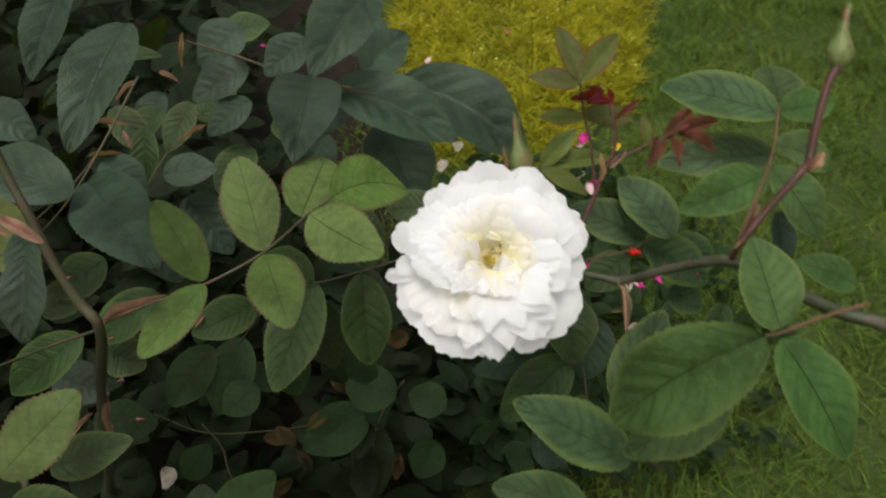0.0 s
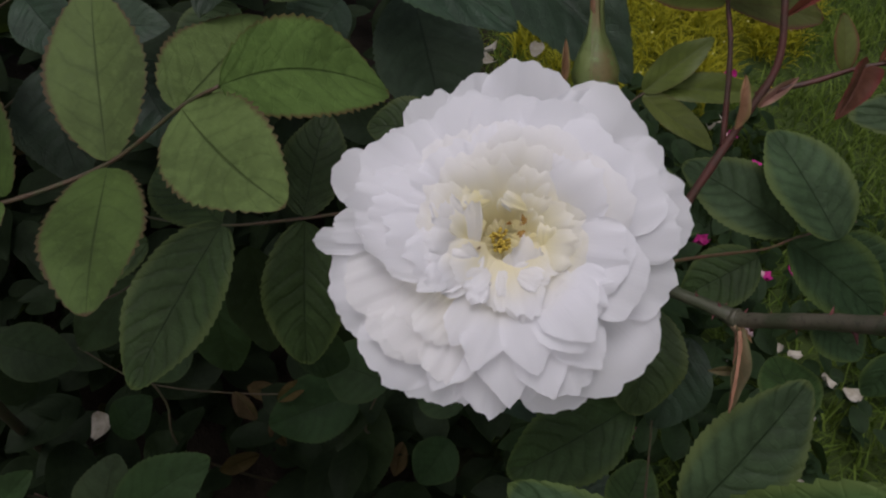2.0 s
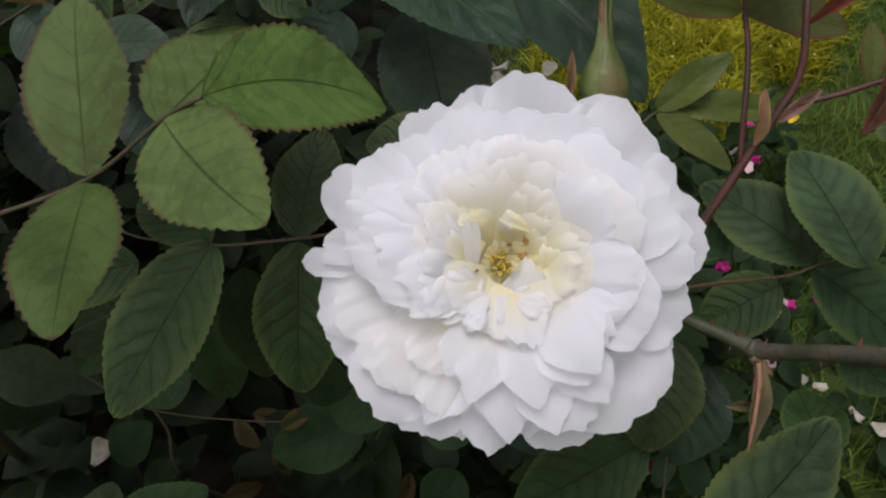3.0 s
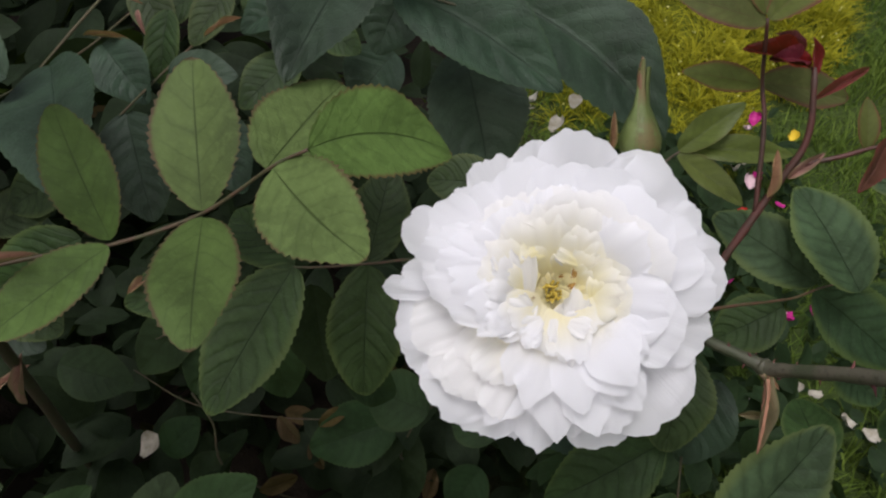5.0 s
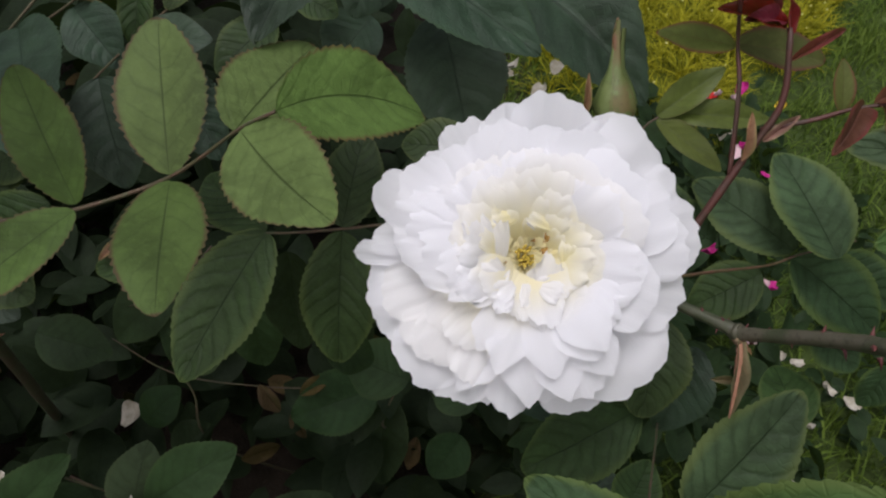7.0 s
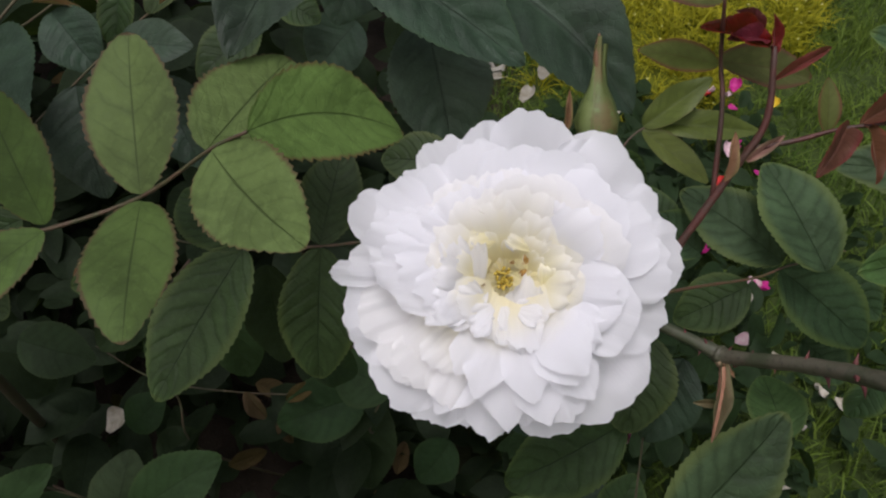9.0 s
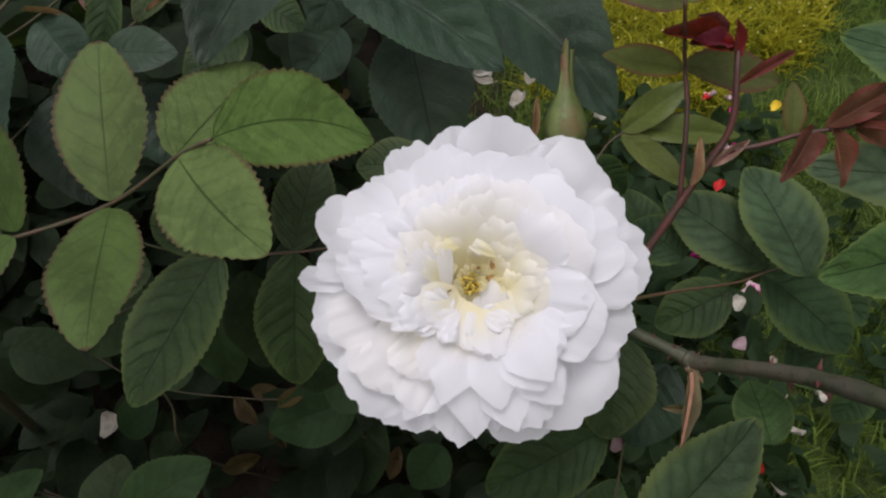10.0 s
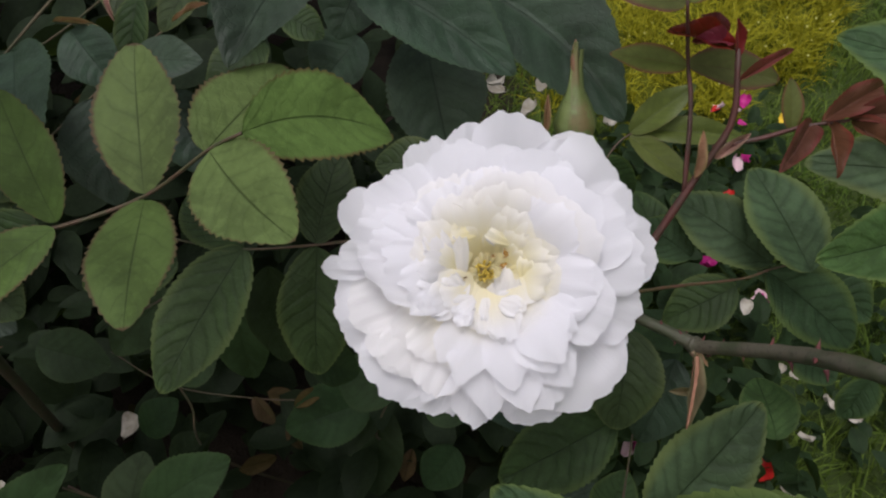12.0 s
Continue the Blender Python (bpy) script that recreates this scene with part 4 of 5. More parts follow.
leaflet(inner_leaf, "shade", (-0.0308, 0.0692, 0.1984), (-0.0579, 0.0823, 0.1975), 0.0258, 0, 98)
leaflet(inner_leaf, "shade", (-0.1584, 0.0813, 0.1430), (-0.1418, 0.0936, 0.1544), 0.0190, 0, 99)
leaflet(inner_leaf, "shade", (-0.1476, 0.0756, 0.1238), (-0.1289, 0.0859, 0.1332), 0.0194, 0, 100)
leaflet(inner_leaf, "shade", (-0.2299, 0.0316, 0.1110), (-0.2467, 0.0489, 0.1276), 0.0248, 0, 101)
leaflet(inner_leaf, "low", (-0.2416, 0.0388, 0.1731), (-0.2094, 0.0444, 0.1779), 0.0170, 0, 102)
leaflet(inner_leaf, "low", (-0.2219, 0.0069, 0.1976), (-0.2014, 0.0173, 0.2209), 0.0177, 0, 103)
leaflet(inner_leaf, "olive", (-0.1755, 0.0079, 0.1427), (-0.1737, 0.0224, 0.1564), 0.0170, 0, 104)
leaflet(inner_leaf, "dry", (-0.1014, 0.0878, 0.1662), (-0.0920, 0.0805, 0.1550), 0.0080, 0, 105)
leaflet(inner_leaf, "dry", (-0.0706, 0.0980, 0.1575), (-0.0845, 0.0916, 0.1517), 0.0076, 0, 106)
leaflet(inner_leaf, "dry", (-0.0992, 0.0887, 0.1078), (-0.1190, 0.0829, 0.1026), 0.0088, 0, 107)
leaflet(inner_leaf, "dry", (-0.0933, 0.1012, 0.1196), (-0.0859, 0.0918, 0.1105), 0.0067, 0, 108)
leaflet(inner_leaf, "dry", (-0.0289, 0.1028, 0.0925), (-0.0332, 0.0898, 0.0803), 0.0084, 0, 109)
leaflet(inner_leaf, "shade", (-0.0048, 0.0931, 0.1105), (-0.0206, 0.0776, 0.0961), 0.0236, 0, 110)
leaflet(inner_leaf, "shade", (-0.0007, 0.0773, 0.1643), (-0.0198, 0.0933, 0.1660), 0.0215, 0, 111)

# broad leaves under the bloom
broad_leaf = stalk(bush, "compound_leaf", PINK_STALK, 0.00120, (0.1159, -0.0645, 0.3650), (0.0990, -0.0671, 0.3670), (0.0865, -0.0697, 0.3683), (0.0773, -0.0719, 0.3690), (0.0662, -0.0779, 0.3771), label="broad soft green leaf with toothed edges")
leaflet(broad_leaf, "right", (0.0771, -0.0710, 0.3700), (0.0727, -0.0494, 0.3921), 0.0220, 0, 112)
leaflet(broad_leaf, "right", (0.0651, -0.0790, 0.3788), (0.0283, -0.0631, 0.3244), 0.0322, 0, 113, bend=0.10, name="terminal_leaflet")
leaflet(broad_leaf, "right", (0.0744, -0.0756, 0.3708), (0.0886, -0.1055, 0.3420), 0.0228, 0, 114)
leaflet(broad_leaf, "right", (0.0756, -0.0599, 0.3254), (0.0350, -0.0637, 0.3037), 0.0228, 0, 115)
edge_leaf = stalk(bush, "compound_leaf", RACHIS, 0.00090, (0.0623, -0.0558, 0.2714), (0.0454, -0.0506, 0.2835), (0.0404, -0.0322, 0.2666), (0.0508, 0.0102, 0.2652), label="green leaf with pale margins")
leaflet(edge_leaf, "spray", (0.0456, -0.0533, 0.2809), (0.0028, -0.0274, 0.3020), 0.0239, 0, 116)
leaflet(edge_leaf, "spray", (0.0439, -0.0352, 0.2981), (0.0697, -0.0162, 0.3253), 0.0220, 0, 117)
leaflet(edge_leaf, "mid", (0.0450, 0.0135, 0.2684), (0.0080, 0.0011, 0.2504), 0.0247, 0, 118)
leaflet(edge_leaf, "right", (0.1110, 0.0272, 0.2333), (0.1088, 0.0529, 0.2355), 0.0215, 0, 119)
leaflet(edge_leaf, "mid", (0.0470, 0.0287, 0.2966), (0.0442, 0.0087, 0.2707), 0.0239, 0, 120)
leaflet(edge_leaf, "dark", (0.0409, 0.0220, 0.2628), (-0.0005, 0.0217, 0.2632), 0.0184, 0, 121)
leaflet(edge_leaf, "mid", (0.0429, -0.0063, 0.2360), (0.0512, 0.0066, 0.2481), 0.0161, 0, 122)
leaflet(edge_leaf, "dark", (0.0726, 0.0457, 0.2571), (0.0617, 0.0295, 0.2282), 0.0222, 0, 123)
leaflet(edge_leaf, "dark", (0.0368, 0.0291, 0.1870), (0.0565, 0.0183, 0.1764), 0.0243, 0, 124)
leaflet(edge_leaf, "spray", (0.0562, -0.0605, 0.3094), (0.0793, -0.0571, 0.3163), 0.0157, 0, 126)
leaflet(edge_leaf, "mid", (0.0254, -0.0613, 0.2665), (-0.0109, -0.0461, 0.2739), 0.0207, 0, 127)

# leaves beyond the bloom on the lawn side
side_spray = stalk(bush, "compound_leaf", PINK_STALK, 0.00090, (0.0385, 0.0171, 0.3270), (0.0589, 0.0321, 0.3133), (0.0876, 0.0505, 0.2959), (0.1022, 0.0599, 0.2908), (0.1290, 0.0739, 0.2830), label="green leaf with light edges and sunken veins")
leaflet(side_spray, "spray", (0.1099, 0.0515, 0.2983), (0.0957, 0.0884, 0.3110), 0.0245, 0, 128)
leaflet(side_spray, "spray", (0.1029, 0.0643, 0.2881), (0.0719, 0.0921, 0.2941), 0.0232, 0, 129)
leaflet(side_spray, "spray", (0.1016, 0.0626, 0.2864), (0.1311, 0.0433, 0.2694), 0.0250, 0, 130)
leaflet(side_spray, "spray", (0.1219, 0.0699, 0.2792), (0.1451, 0.0600, 0.2626), 0.0191, 0, 131)
leaflet(side_spray, "spray", (0.1148, 0.0512, 0.2617), (0.1274, 0.0373, 0.2552), 0.0181, 0, 132)
leaflet(side_spray, "mid", (0.0862, 0.0498, 0.2928), (0.0638, 0.0450, 0.2797), 0.0185, 0, 133)
leaflet(side_spray, "spray", (0.0779, 0.0724, 0.2824), (0.0624, 0.0885, 0.2841), 0.0197, 0, 134)
leaflet(side_spray, "mid", (0.0705, 0.0807, 0.2766), (0.0613, 0.1040, 0.2849), 0.0152, 0, 135)
leaflet(side_spray, "spray", (0.1435, 0.0419, 0.2524), (0.1362, 0.0366, 0.2337), 0.0148, 0, 136)
upper_spray = stalk(bush, "compound_leaf", PINK_STALK, 0.00120, (0.0706, -0.0469, 0.3855), (0.0931, -0.0210, 0.3826), (0.1075, -0.0046, 0.3786), (0.1189, 0.0097, 0.3808), (0.1263, 0.0229, 0.3885), label="soft green leaf reaching over the lawn")
leaflet(upper_spray, "right", (0.1070, -0.0050, 0.3782), (0.0658, -0.0164, 0.3776), 0.0175, 0, 137)
leaflet(upper_spray, "spray", (0.1259, 0.0211, 0.3866), (0.0876, 0.0510, 0.3875), 0.0214, 0, 138)
leaflet(upper_spray, "spray", (0.1312, 0.0227, 0.3641), (0.0828, 0.0334, 0.3610), 0.0200, 0, 139)
leaflet(upper_spray, "right", (0.1145, 0.0022, 0.3752), (0.1314, -0.0177, 0.3508), 0.0201, 0, 140)
leaflet(upper_spray, "right", (0.1318, 0.0295, 0.3831), (0.1342, 0.0468, 0.3929), 0.0238, 0, 141)
leaflet(upper_spray, "right", (0.1271, 0.0222, 0.3864), (0.1537, 0.0255, 0.3850), 0.0153, 0, 142)
leaflet(upper_spray, "right", (0.1204, 0.0111, 0.3795), (0.1472, 0.0080, 0.3657), 0.0165, 0, 143)
leaflet(upper_spray, "dark", (0.1339, 0.0134, 0.3402), (0.1321, -0.0036, 0.3220), 0.0116, 0, 144)
leaflet(upper_spray, "right", (0.1327, -0.0415, 0.3479), (0.1108, -0.0309, 0.3559), 0.0135, 0, 145)
leaflet(upper_spray, "stipule", (0.0691, -0.0474, 0.3863), (0.0884, -0.0266, 0.3847), 0.0029, 0, 146, name="stipule", label="pink stipule")
leaflet(upper_spray, "stipule", (0.1005, -0.0338, 0.4031), (0.1055, -0.0317, 0.4081), 0.0038, 0, 147, name="stipule", label="pink stipule")

# a withered bract hangs from a scaly knot under the cane
leaflet(edge_leaf, "bract", (0.0512, -0.0106, 0.3404), (0.0487, -0.0245, 0.3274), 0.0035, 0, 149, name="bract", label="withered olive bract with a salmon midrib")
piece("bract_rib", tube("bract_rib", [(0.0507, -0.0130, 0.3402, 0.0005), (0.0504, -0.0162, 0.3376, 0.0009), (0.0497, -0.0206, 0.3333, 0.0008), (0.0486, -0.0253, 0.3276, 0.0002)], 8, 0.05, 6, 5), STUB, edge_leaf, "salmon dried midrib")
leaflet(edge_leaf, "bract", (0.0507, -0.0179, 0.3322), (0.0446, -0.0177, 0.3325), 0.0020, 0, 151, name="bract")
piece("knot", tube("knot", [(0.0509, -0.0094, 0.3402, 0.0016), (0.0512, -0.0112, 0.3392, 0.0014), (0.0514, -0.0128, 0.3380, 0.0008)], 9, 0.16, 5, 5), KNOT, edge_leaf, "brown scaly knot")
for dx, dy, dz, turn in ((0.0000, 0.0000, 0.0004, 0.2), (0.0006, -0.0006, -0.0002, 0.5), (-0.0004, -0.0010, -0.0006, -0.3), (0.0009, -0.0014, -0.0010, 0.8), (0.0003, -0.0018, -0.0014, 0.1)):
    leaflet(edge_leaf, "stipule", (0.0510 + dx, -0.0112 + dy, 0.3402 + dz), (0.0510 + dx + 0.0022 * turn, -0.0130 + dy, 0.3388 + dz), 0.0009, 0, 150, name="scale")
thorn(bush, (0.0480, -0.0070, 0.3408), (-0.3457, 0.3089, 0.8860), 0.0017)
thorn(bush, (0.0521, -0.0100, 0.3422), (0.3280, 0.3132, 0.8913), 0.0015)
thorn(bush, (0.0551, -0.0140, 0.3467), (0.1668, 0.3263, 0.9304), 0.0012)
thorn(bush, (0.0469, -0.0076, 0.3391), (-0.4655, -0.8429, -0.2697), 0.0014)
thorn(bush, (0.0613, -0.0225, 0.3568), (0.0797, 0.3296, 0.9407), 0.0025)
thorn(bush, (0.0654, -0.0321, 0.3657), (-0.3950, -0.5340, 0.7470), 0.0036)
thorn(bush, (0.0439, -0.0033, 0.3401), (-0.1853, 0.3241, 0.9277), 0.0014)
thorn(bush, (0.0636, -0.0269, 0.3586), (0.1843, -0.9373, -0.2959), 0.0028)
thorn(bush, (0.0578, -0.0196, 0.3497), (0.0083, -0.9533, -0.3020), 0.0013)

# red new shoots
shoot = stalk(bush, "shoot", RED_CANE, 0.00185, (0.0362, 0.0067, 0.3454), (0.0427, 0.0106, 0.3600), (0.0501, 0.0162, 0.3733), (0.0556, 0.0204, 0.3842), (0.0555, 0.0260, 0.3950), (0.0556, 0.0291, 0.3979), label="reddish new shoot with crimson and bronze leaves")
shoot_side = stalk(bush, "shoot", RED_CANE, 0.00110, (0.0469, 0.0138, 0.3676), (0.0468, 0.0241, 0.3851), (0.0454, 0.0297, 0.3940), (0.0417, 0.0286, 0.4101), label="reddish new shoot")
shoot_arm = stalk(bush, "shoot", RED_CANE, 0.00110, (0.0522, 0.0185, 0.3783), (0.0626, 0.0179, 0.3818), (0.0710, 0.0180, 0.3850), (0.0804, 0.0175, 0.3872), label="reddish new shoot")
leaflet(shoot_side, "bronze", (0.0414, 0.0281, 0.4096), (0.0228, 0.0322, 0.4129), 0.0085, 0, 153)
leaflet(shoot_side, "bronze", (0.0415, 0.0291, 0.4106), (0.0384, 0.0472, 0.4235), 0.0093, 0, 154)
leaflet(shoot_side, "bronze", (0.0419, 0.0285, 0.4100), (0.0611, 0.0424, 0.4197), 0.0093, 0, 155)
leaflet(shoot_side, "bronze", (0.0457, 0.0308, 0.3922), (0.0283, 0.0343, 0.3931), 0.0071, 0, 156)
leaflet(shoot_side, "bronze", (0.0470, 0.0346, 0.3903), (0.0716, 0.0387, 0.3828), 0.0101, 0, 157)
leaflet(shoot, "crimson", (0.0546, 0.0296, 0.3974), (0.0395, 0.0309, 0.4016), 0.0060, 0, 158)
leaflet(shoot, "crimson", (0.0555, 0.0282, 0.3961), (0.0554, 0.0339, 0.4028), 0.0025, 0, 159)
leaflet(shoot, "ember", (0.0559, 0.0248, 0.3922), (0.0685, 0.0302, 0.3972), 0.0024, 0, 160)
leaflet(shoot, "crimson", (0.0542, 0.0308, 0.3985), (0.0441, 0.0273, 0.4009), 0.0043, 0, 161)
leaflet(shoot, "crimson", (0.0534, 0.0320, 0.3997), (0.0473, 0.0351, 0.4027), 0.0037, 0, 162)
leaflet(shoot_arm, "bronze", (0.0685, 0.0182, 0.3839), (0.0680, 0.0259, 0.3926), 0.0050, 0, 163)
leaflet(shoot_arm, "red", (0.0727, 0.0186, 0.3856), (0.0642, 0.0074, 0.3807), 0.0055, 0, 164)
leaflet(shoot_arm, "red", (0.0765, 0.0180, 0.3863), (0.0762, 0.0058, 0.3803), 0.0046, 0, 165)
leaflet(shoot_arm, "red", (0.0749, 0.0181, 0.3865), (0.0894, 0.0257, 0.3907), 0.0063, 0, 166)
leaflet(shoot_arm, "red", (0.0807, 0.0184, 0.3867), (0.0967, 0.0180, 0.3902), 0.0054, 0, 167)
leaflet(shoot_arm, "red", (0.0810, 0.0179, 0.3862), (0.0915, 0.0065, 0.3834), 0.0056, 0, 168)
leaflet(shoot, "stipule", (0.0531, 0.0174, 0.3759), (0.0605, 0.0195, 0.3818), 0.0024, 0, 169, name="stipule")
leaflet(shoot, "stipule", (0.0487, 0.0148, 0.3721), (0.0494, 0.0200, 0.3825), 0.0024, 0, 170, name="stipule")
olive_leaf = stalk(bush, "compound_leaf", RACHIS, 0.00080, (0.0375, 0.0695, 0.3215), (0.0447, 0.0779, 0.3294), (0.0512, 0.0815, 0.3326), label="yellowish olive young leaf")
leaflet(olive_leaf, "olive", (0.0492, 0.0810, 0.3323), (0.0691, 0.0883, 0.3457), 0.0097, 0, 171)
leaflet(olive_leaf, "olive", (0.0511, 0.0818, 0.3330), (0.0863, 0.0805, 0.3312), 0.0094, 0, 172)
leaflet(olive_leaf, "olive", (0.0490, 0.0801, 0.3314), (0.0700, 0.0686, 0.3201), 0.0089, 0, 173)
leaflet(olive_leaf, "mid", (0.0411, 0.0821, 0.3196), (0.0552, 0.0817, 0.3053), 0.0116, 0, 174)

# the closed bud
build_bud((0.0232, 0.0319, 0.3661), (0.0217, 0.0449, 0.3894), 1.0)
build_bud((0.1146, -0.0149, 0.4285), (0.1216, -0.0017, 0.4444), 0.88)
stalk(bush, "bud_stalk", RACHIS, 0.00100, (0.0205, 0.0317, 0.3274), (0.0230, 0.0340, 0.3502), (0.0232, 0.0319, 0.3661))
leaflet(bush, "stipule", (0.0152, 0.0329, 0.3699), (0.0155, 0.0375, 0.3798), 0.0018, 0, 175, name="bract", label="thin brown bract beside the bud")

# petals fallen on the soil, the leaves and the lawn
fallen_petal("white", (-0.1703, 0.0916, 0.1323), 0.0132)
fallen_petal("white", (-0.2083, 0.0394, 0.1593), 0.0144)
fallen_petal("white", (-0.2273, 0.0381, 0.1171), 0.0112)
fallen_petal("white", (-0.1477, 0.0246, 0.1650), 0.0128)
fallen_petal("white", (-0.1549, 0.0069, 0.1690), 0.0128)
fallen_petal("white", (0.0105, 0.1741, 0.2833), 0.0104)
fallen_petal("white", (0.0303, 0.1661, 0.2891), 0.0072)
fallen_petal("white", (0.0589, 0.1548, 0.2780), 0.0072)
fallen_petal("white", (0.0131, 0.2218, 0.2471), 0.0128)
fallen_petal("white", (0.0305, 0.2053, 0.2459), 0.0096)
fallen_petal("white", (0.1401, 0.1361, 0.1764), 0.0080)
fallen_petal("white", (0.2423, 0.1770, 0.0260), 0.0118)
fallen_petal("white", (0.2559, 0.1671, 0.0260), 0.0125)
fallen_petal("white", (0.2196, 0.1500, 0.0260), 0.0125)
fallen_petal("white", (0.2148, 0.1723, 0.0260), 0.0120)
fallen_petal("white", (0.2016, 0.1168, 0.0260), 0.0160)
fallen_petal("white", (0.2183, 0.2039, 0.0260), 0.0080)
fallen_petal("pink", (0.2377, 0.4202, 0.0260), 0.0112)
fallen_petal("magenta", (0.2610, 0.4998, 0.0260), 0.0096)
fallen_petal("magenta", (0.2321, 0.4937, 0.0260), 0.0064)
fallen_petal("yellow", (0.2908, 0.4799, 0.0260), 0.0064)
fallen_petal("magenta", (0.1845, 0.4219, 0.0260), 0.0080)
fallen_petal("magenta", (0.1552, 0.4218, 0.0260), 0.0096)
fallen_petal("scarlet", (0.1872, 0.1258, 0.0260), 0.0160)
fallen_petal("scarlet", (0.2091, 0.3527, 0.0500), 0.0104)
fallen_petal("white", (0.2253, 0.4149, 0.0500), 0.0096)
fallen_petal("magenta", (0.1771, 0.2797, 0.0500), 0.0096)
fallen_petal("magenta", (0.1819, 0.2494, 0.0500), 0.0112)
fallen_petal("scarlet", (0.2271, 0.2882, 0.0500), 0.0112)
fallen_petal("pink", (0.2263, 0.4643, 0.0500), 0.0104)
fallen_petal("magenta", (0.2410, 0.4428, 0.0500), 0.0080)
fallen_petal("pink", (0.1270, 0.6839, 0.0500), 0.0096)
fallen_petal("pink", (0.1157, 0.7867, 0.0500), 0.0080)
fallen_petal("magenta", (0.1087, 0.1272, 0.0500), 0.0112)
fallen_petal("pink", (0.1025, 0.1309, 0.0500), 0.0096)
fallen_petal("magenta", (-0.0516, 0.1973, 0.0260), 0.0096)
fallen_petal("pink", (0.2045, 0.2421, 0.0500), 0.0128)
fallen_petal("magenta", (0.2161, 0.2448, 0.0500), 0.0104)
fallen_petal("magenta", (0.2348, 0.2520, 0.0500), 0.0096)
fallen_petal("pink", (0.1903, 0.2011, 0.0500), 0.0112)
fallen_petal("white", (0.1680, 0.1796, 0.0500), 0.0080)
fallen_petal("white", (-0.0167, 0.1900, 0.0260), 0.0048)
fallen_petal("magenta", (0.2429, 0.7254, 0.0500), 0.0096)
fallen_petal("magenta", (0.1787, 0.8032, 0.0500), 0.0096)
fallen_petal("magenta", (0.1296, 0.7080, 0.0260), 0.0096)
fallen_petal("pink", (0.1258, 0.6359, 0.0260), 0.0160)
fallen_petal("magenta", (-0.0727, 0.8247, 0.0260), 0.0112)
fallen_petal("magenta", (0.2511, 0.4734, 0.0500), 0.0128)
fallen_petal("pink", (0.2402, 0.4594, 0.0500), 0.0096)
fallen_petal("magenta", (0.2312, 0.3947, 0.0500), 0.0112)
fallen_petal("pink", (0.2237, 0.3890, 0.0500), 0.0128)
fallen_petal("magenta", (0.2421, 0.3616, 0.0500), 0.0080)
fallen_petal("magenta", (0.1764, 0.3880, 0.0500), 0.0096)
fallen_petal("scarlet", (0.2225, 0.4622, 0.0500), 0.0080)
fallen_petal("yellow", (0.2793, 0.4492, 0.0500), 0.0104)
fallen_petal("white", (0.2175, 0.4094, 0.0500), 0.0104)
fallen_petal("magenta", (0.2144, 0.2464, 0.0500), 0.0128)
fallen_petal("pink", (0.2095, 0.2489, 0.0500), 0.0112)
fallen_petal("magenta", (0.1050, 0.1272, 0.0500), 0.0112)
fallen_petal("pink", (0.1000, 0.1283, 0.0500), 0.0112)
fallen_petal("magenta", (0.1789, 0.2799, 0.0500), 0.0128)
fallen_petal("scarlet", (0.2292, 0.2871, 0.0500), 0.0144)
fallen_petal("white", (0.2159, 0.1817, 0.0500), 0.0096)


# ---------- the open bloom ----------
def petal_mesh(seed, reach, width, tip, base, start=0.004, point=0.0, ruffle=0.0004, pleat=0.00004, convex=0.6, ragged=1.0, reflex=0.0008):
    """A rose petal in the bloom's frame, growing along +x from the axis: it rises steeply from its claw at height base and
    lies out at height tip, with a rounded, notched and slightly torn rim."""
    rng = np.random.default_rng(seed)
    ph = rng.uniform(0, 6.28, 8)
    rows, half = 20, 13
    verts, uvs = [], []
    long = reach - start
    drop = min(0.55, 0.40 * width / long)
    skew, curl, notch = rng.normal(0, 0.06), rng.normal(0.0, 0.0007), rng.uniform(-0.35, 0.35)
    for i in range(rows):
        v = (i / (rows - 1)) ** 0.85
        for c in range(2 * half + 1):
            s = math.sin(math.pi / 2 * (c - half) / half)
            rim = 1 - drop * ((1 - point) * (1 - math.sqrt(1 - 0.985 * s * s)) + point * 1.5 * abs(s) ** 1.15)
            rim -= 0.0009 / long * math.exp(-((s - notch) / 0.12) ** 2) * (1 - 1.6 * point)
            rim += ragged * (0.00042 * math.sin(5 * s + ph[0]) + 0.00026 * math.sin(13 * s + ph[1]) + 0.00016 * math.sin(29 * s + ph[5])) / long
            q = v * rim
            wide = 0.30 + 0.70 * math.sin(min(1.0, q * 1.2) * math.pi / 2)
            y = s * width * 0.5 * wide + skew * long * q * q
            h = base + (tip - base) * math.sin(min(1.0, q) ** 0.9 * math.pi / 2) - convex * y * y / 0.050
            h -= reflex * (max(0.0, q - 0.70) / 0.30) ** 2
            edge = max(0.0, v - 0.72) / 0.28
            h += ruffle * q * q * (0.8 * math.sin(4.0 * s + ph[2]) + 0.4 * math.sin(8.5 * s + ph[3] + 2 * v) + 0.35 * math.sin(17 * s + ph[1]) * edge)
            h += curl * edge ** 2 * (0.6 + 0.4 * math.sin(3 * s + ph[4]))
            h += pleat * (math.sin(10 * s + ph[6]) + 0.6 * math.sin(19 * s + ph[7] + v)) * math.sin(math.pi * min(1, q)) ** 0.5
            verts.append((start + long * q, y, h))
            uvs.append((0.5 + 0.5 * s, v))
    return mesh_of("petal", verts, grid_faces(rows, 2 * half + 1), uvs)


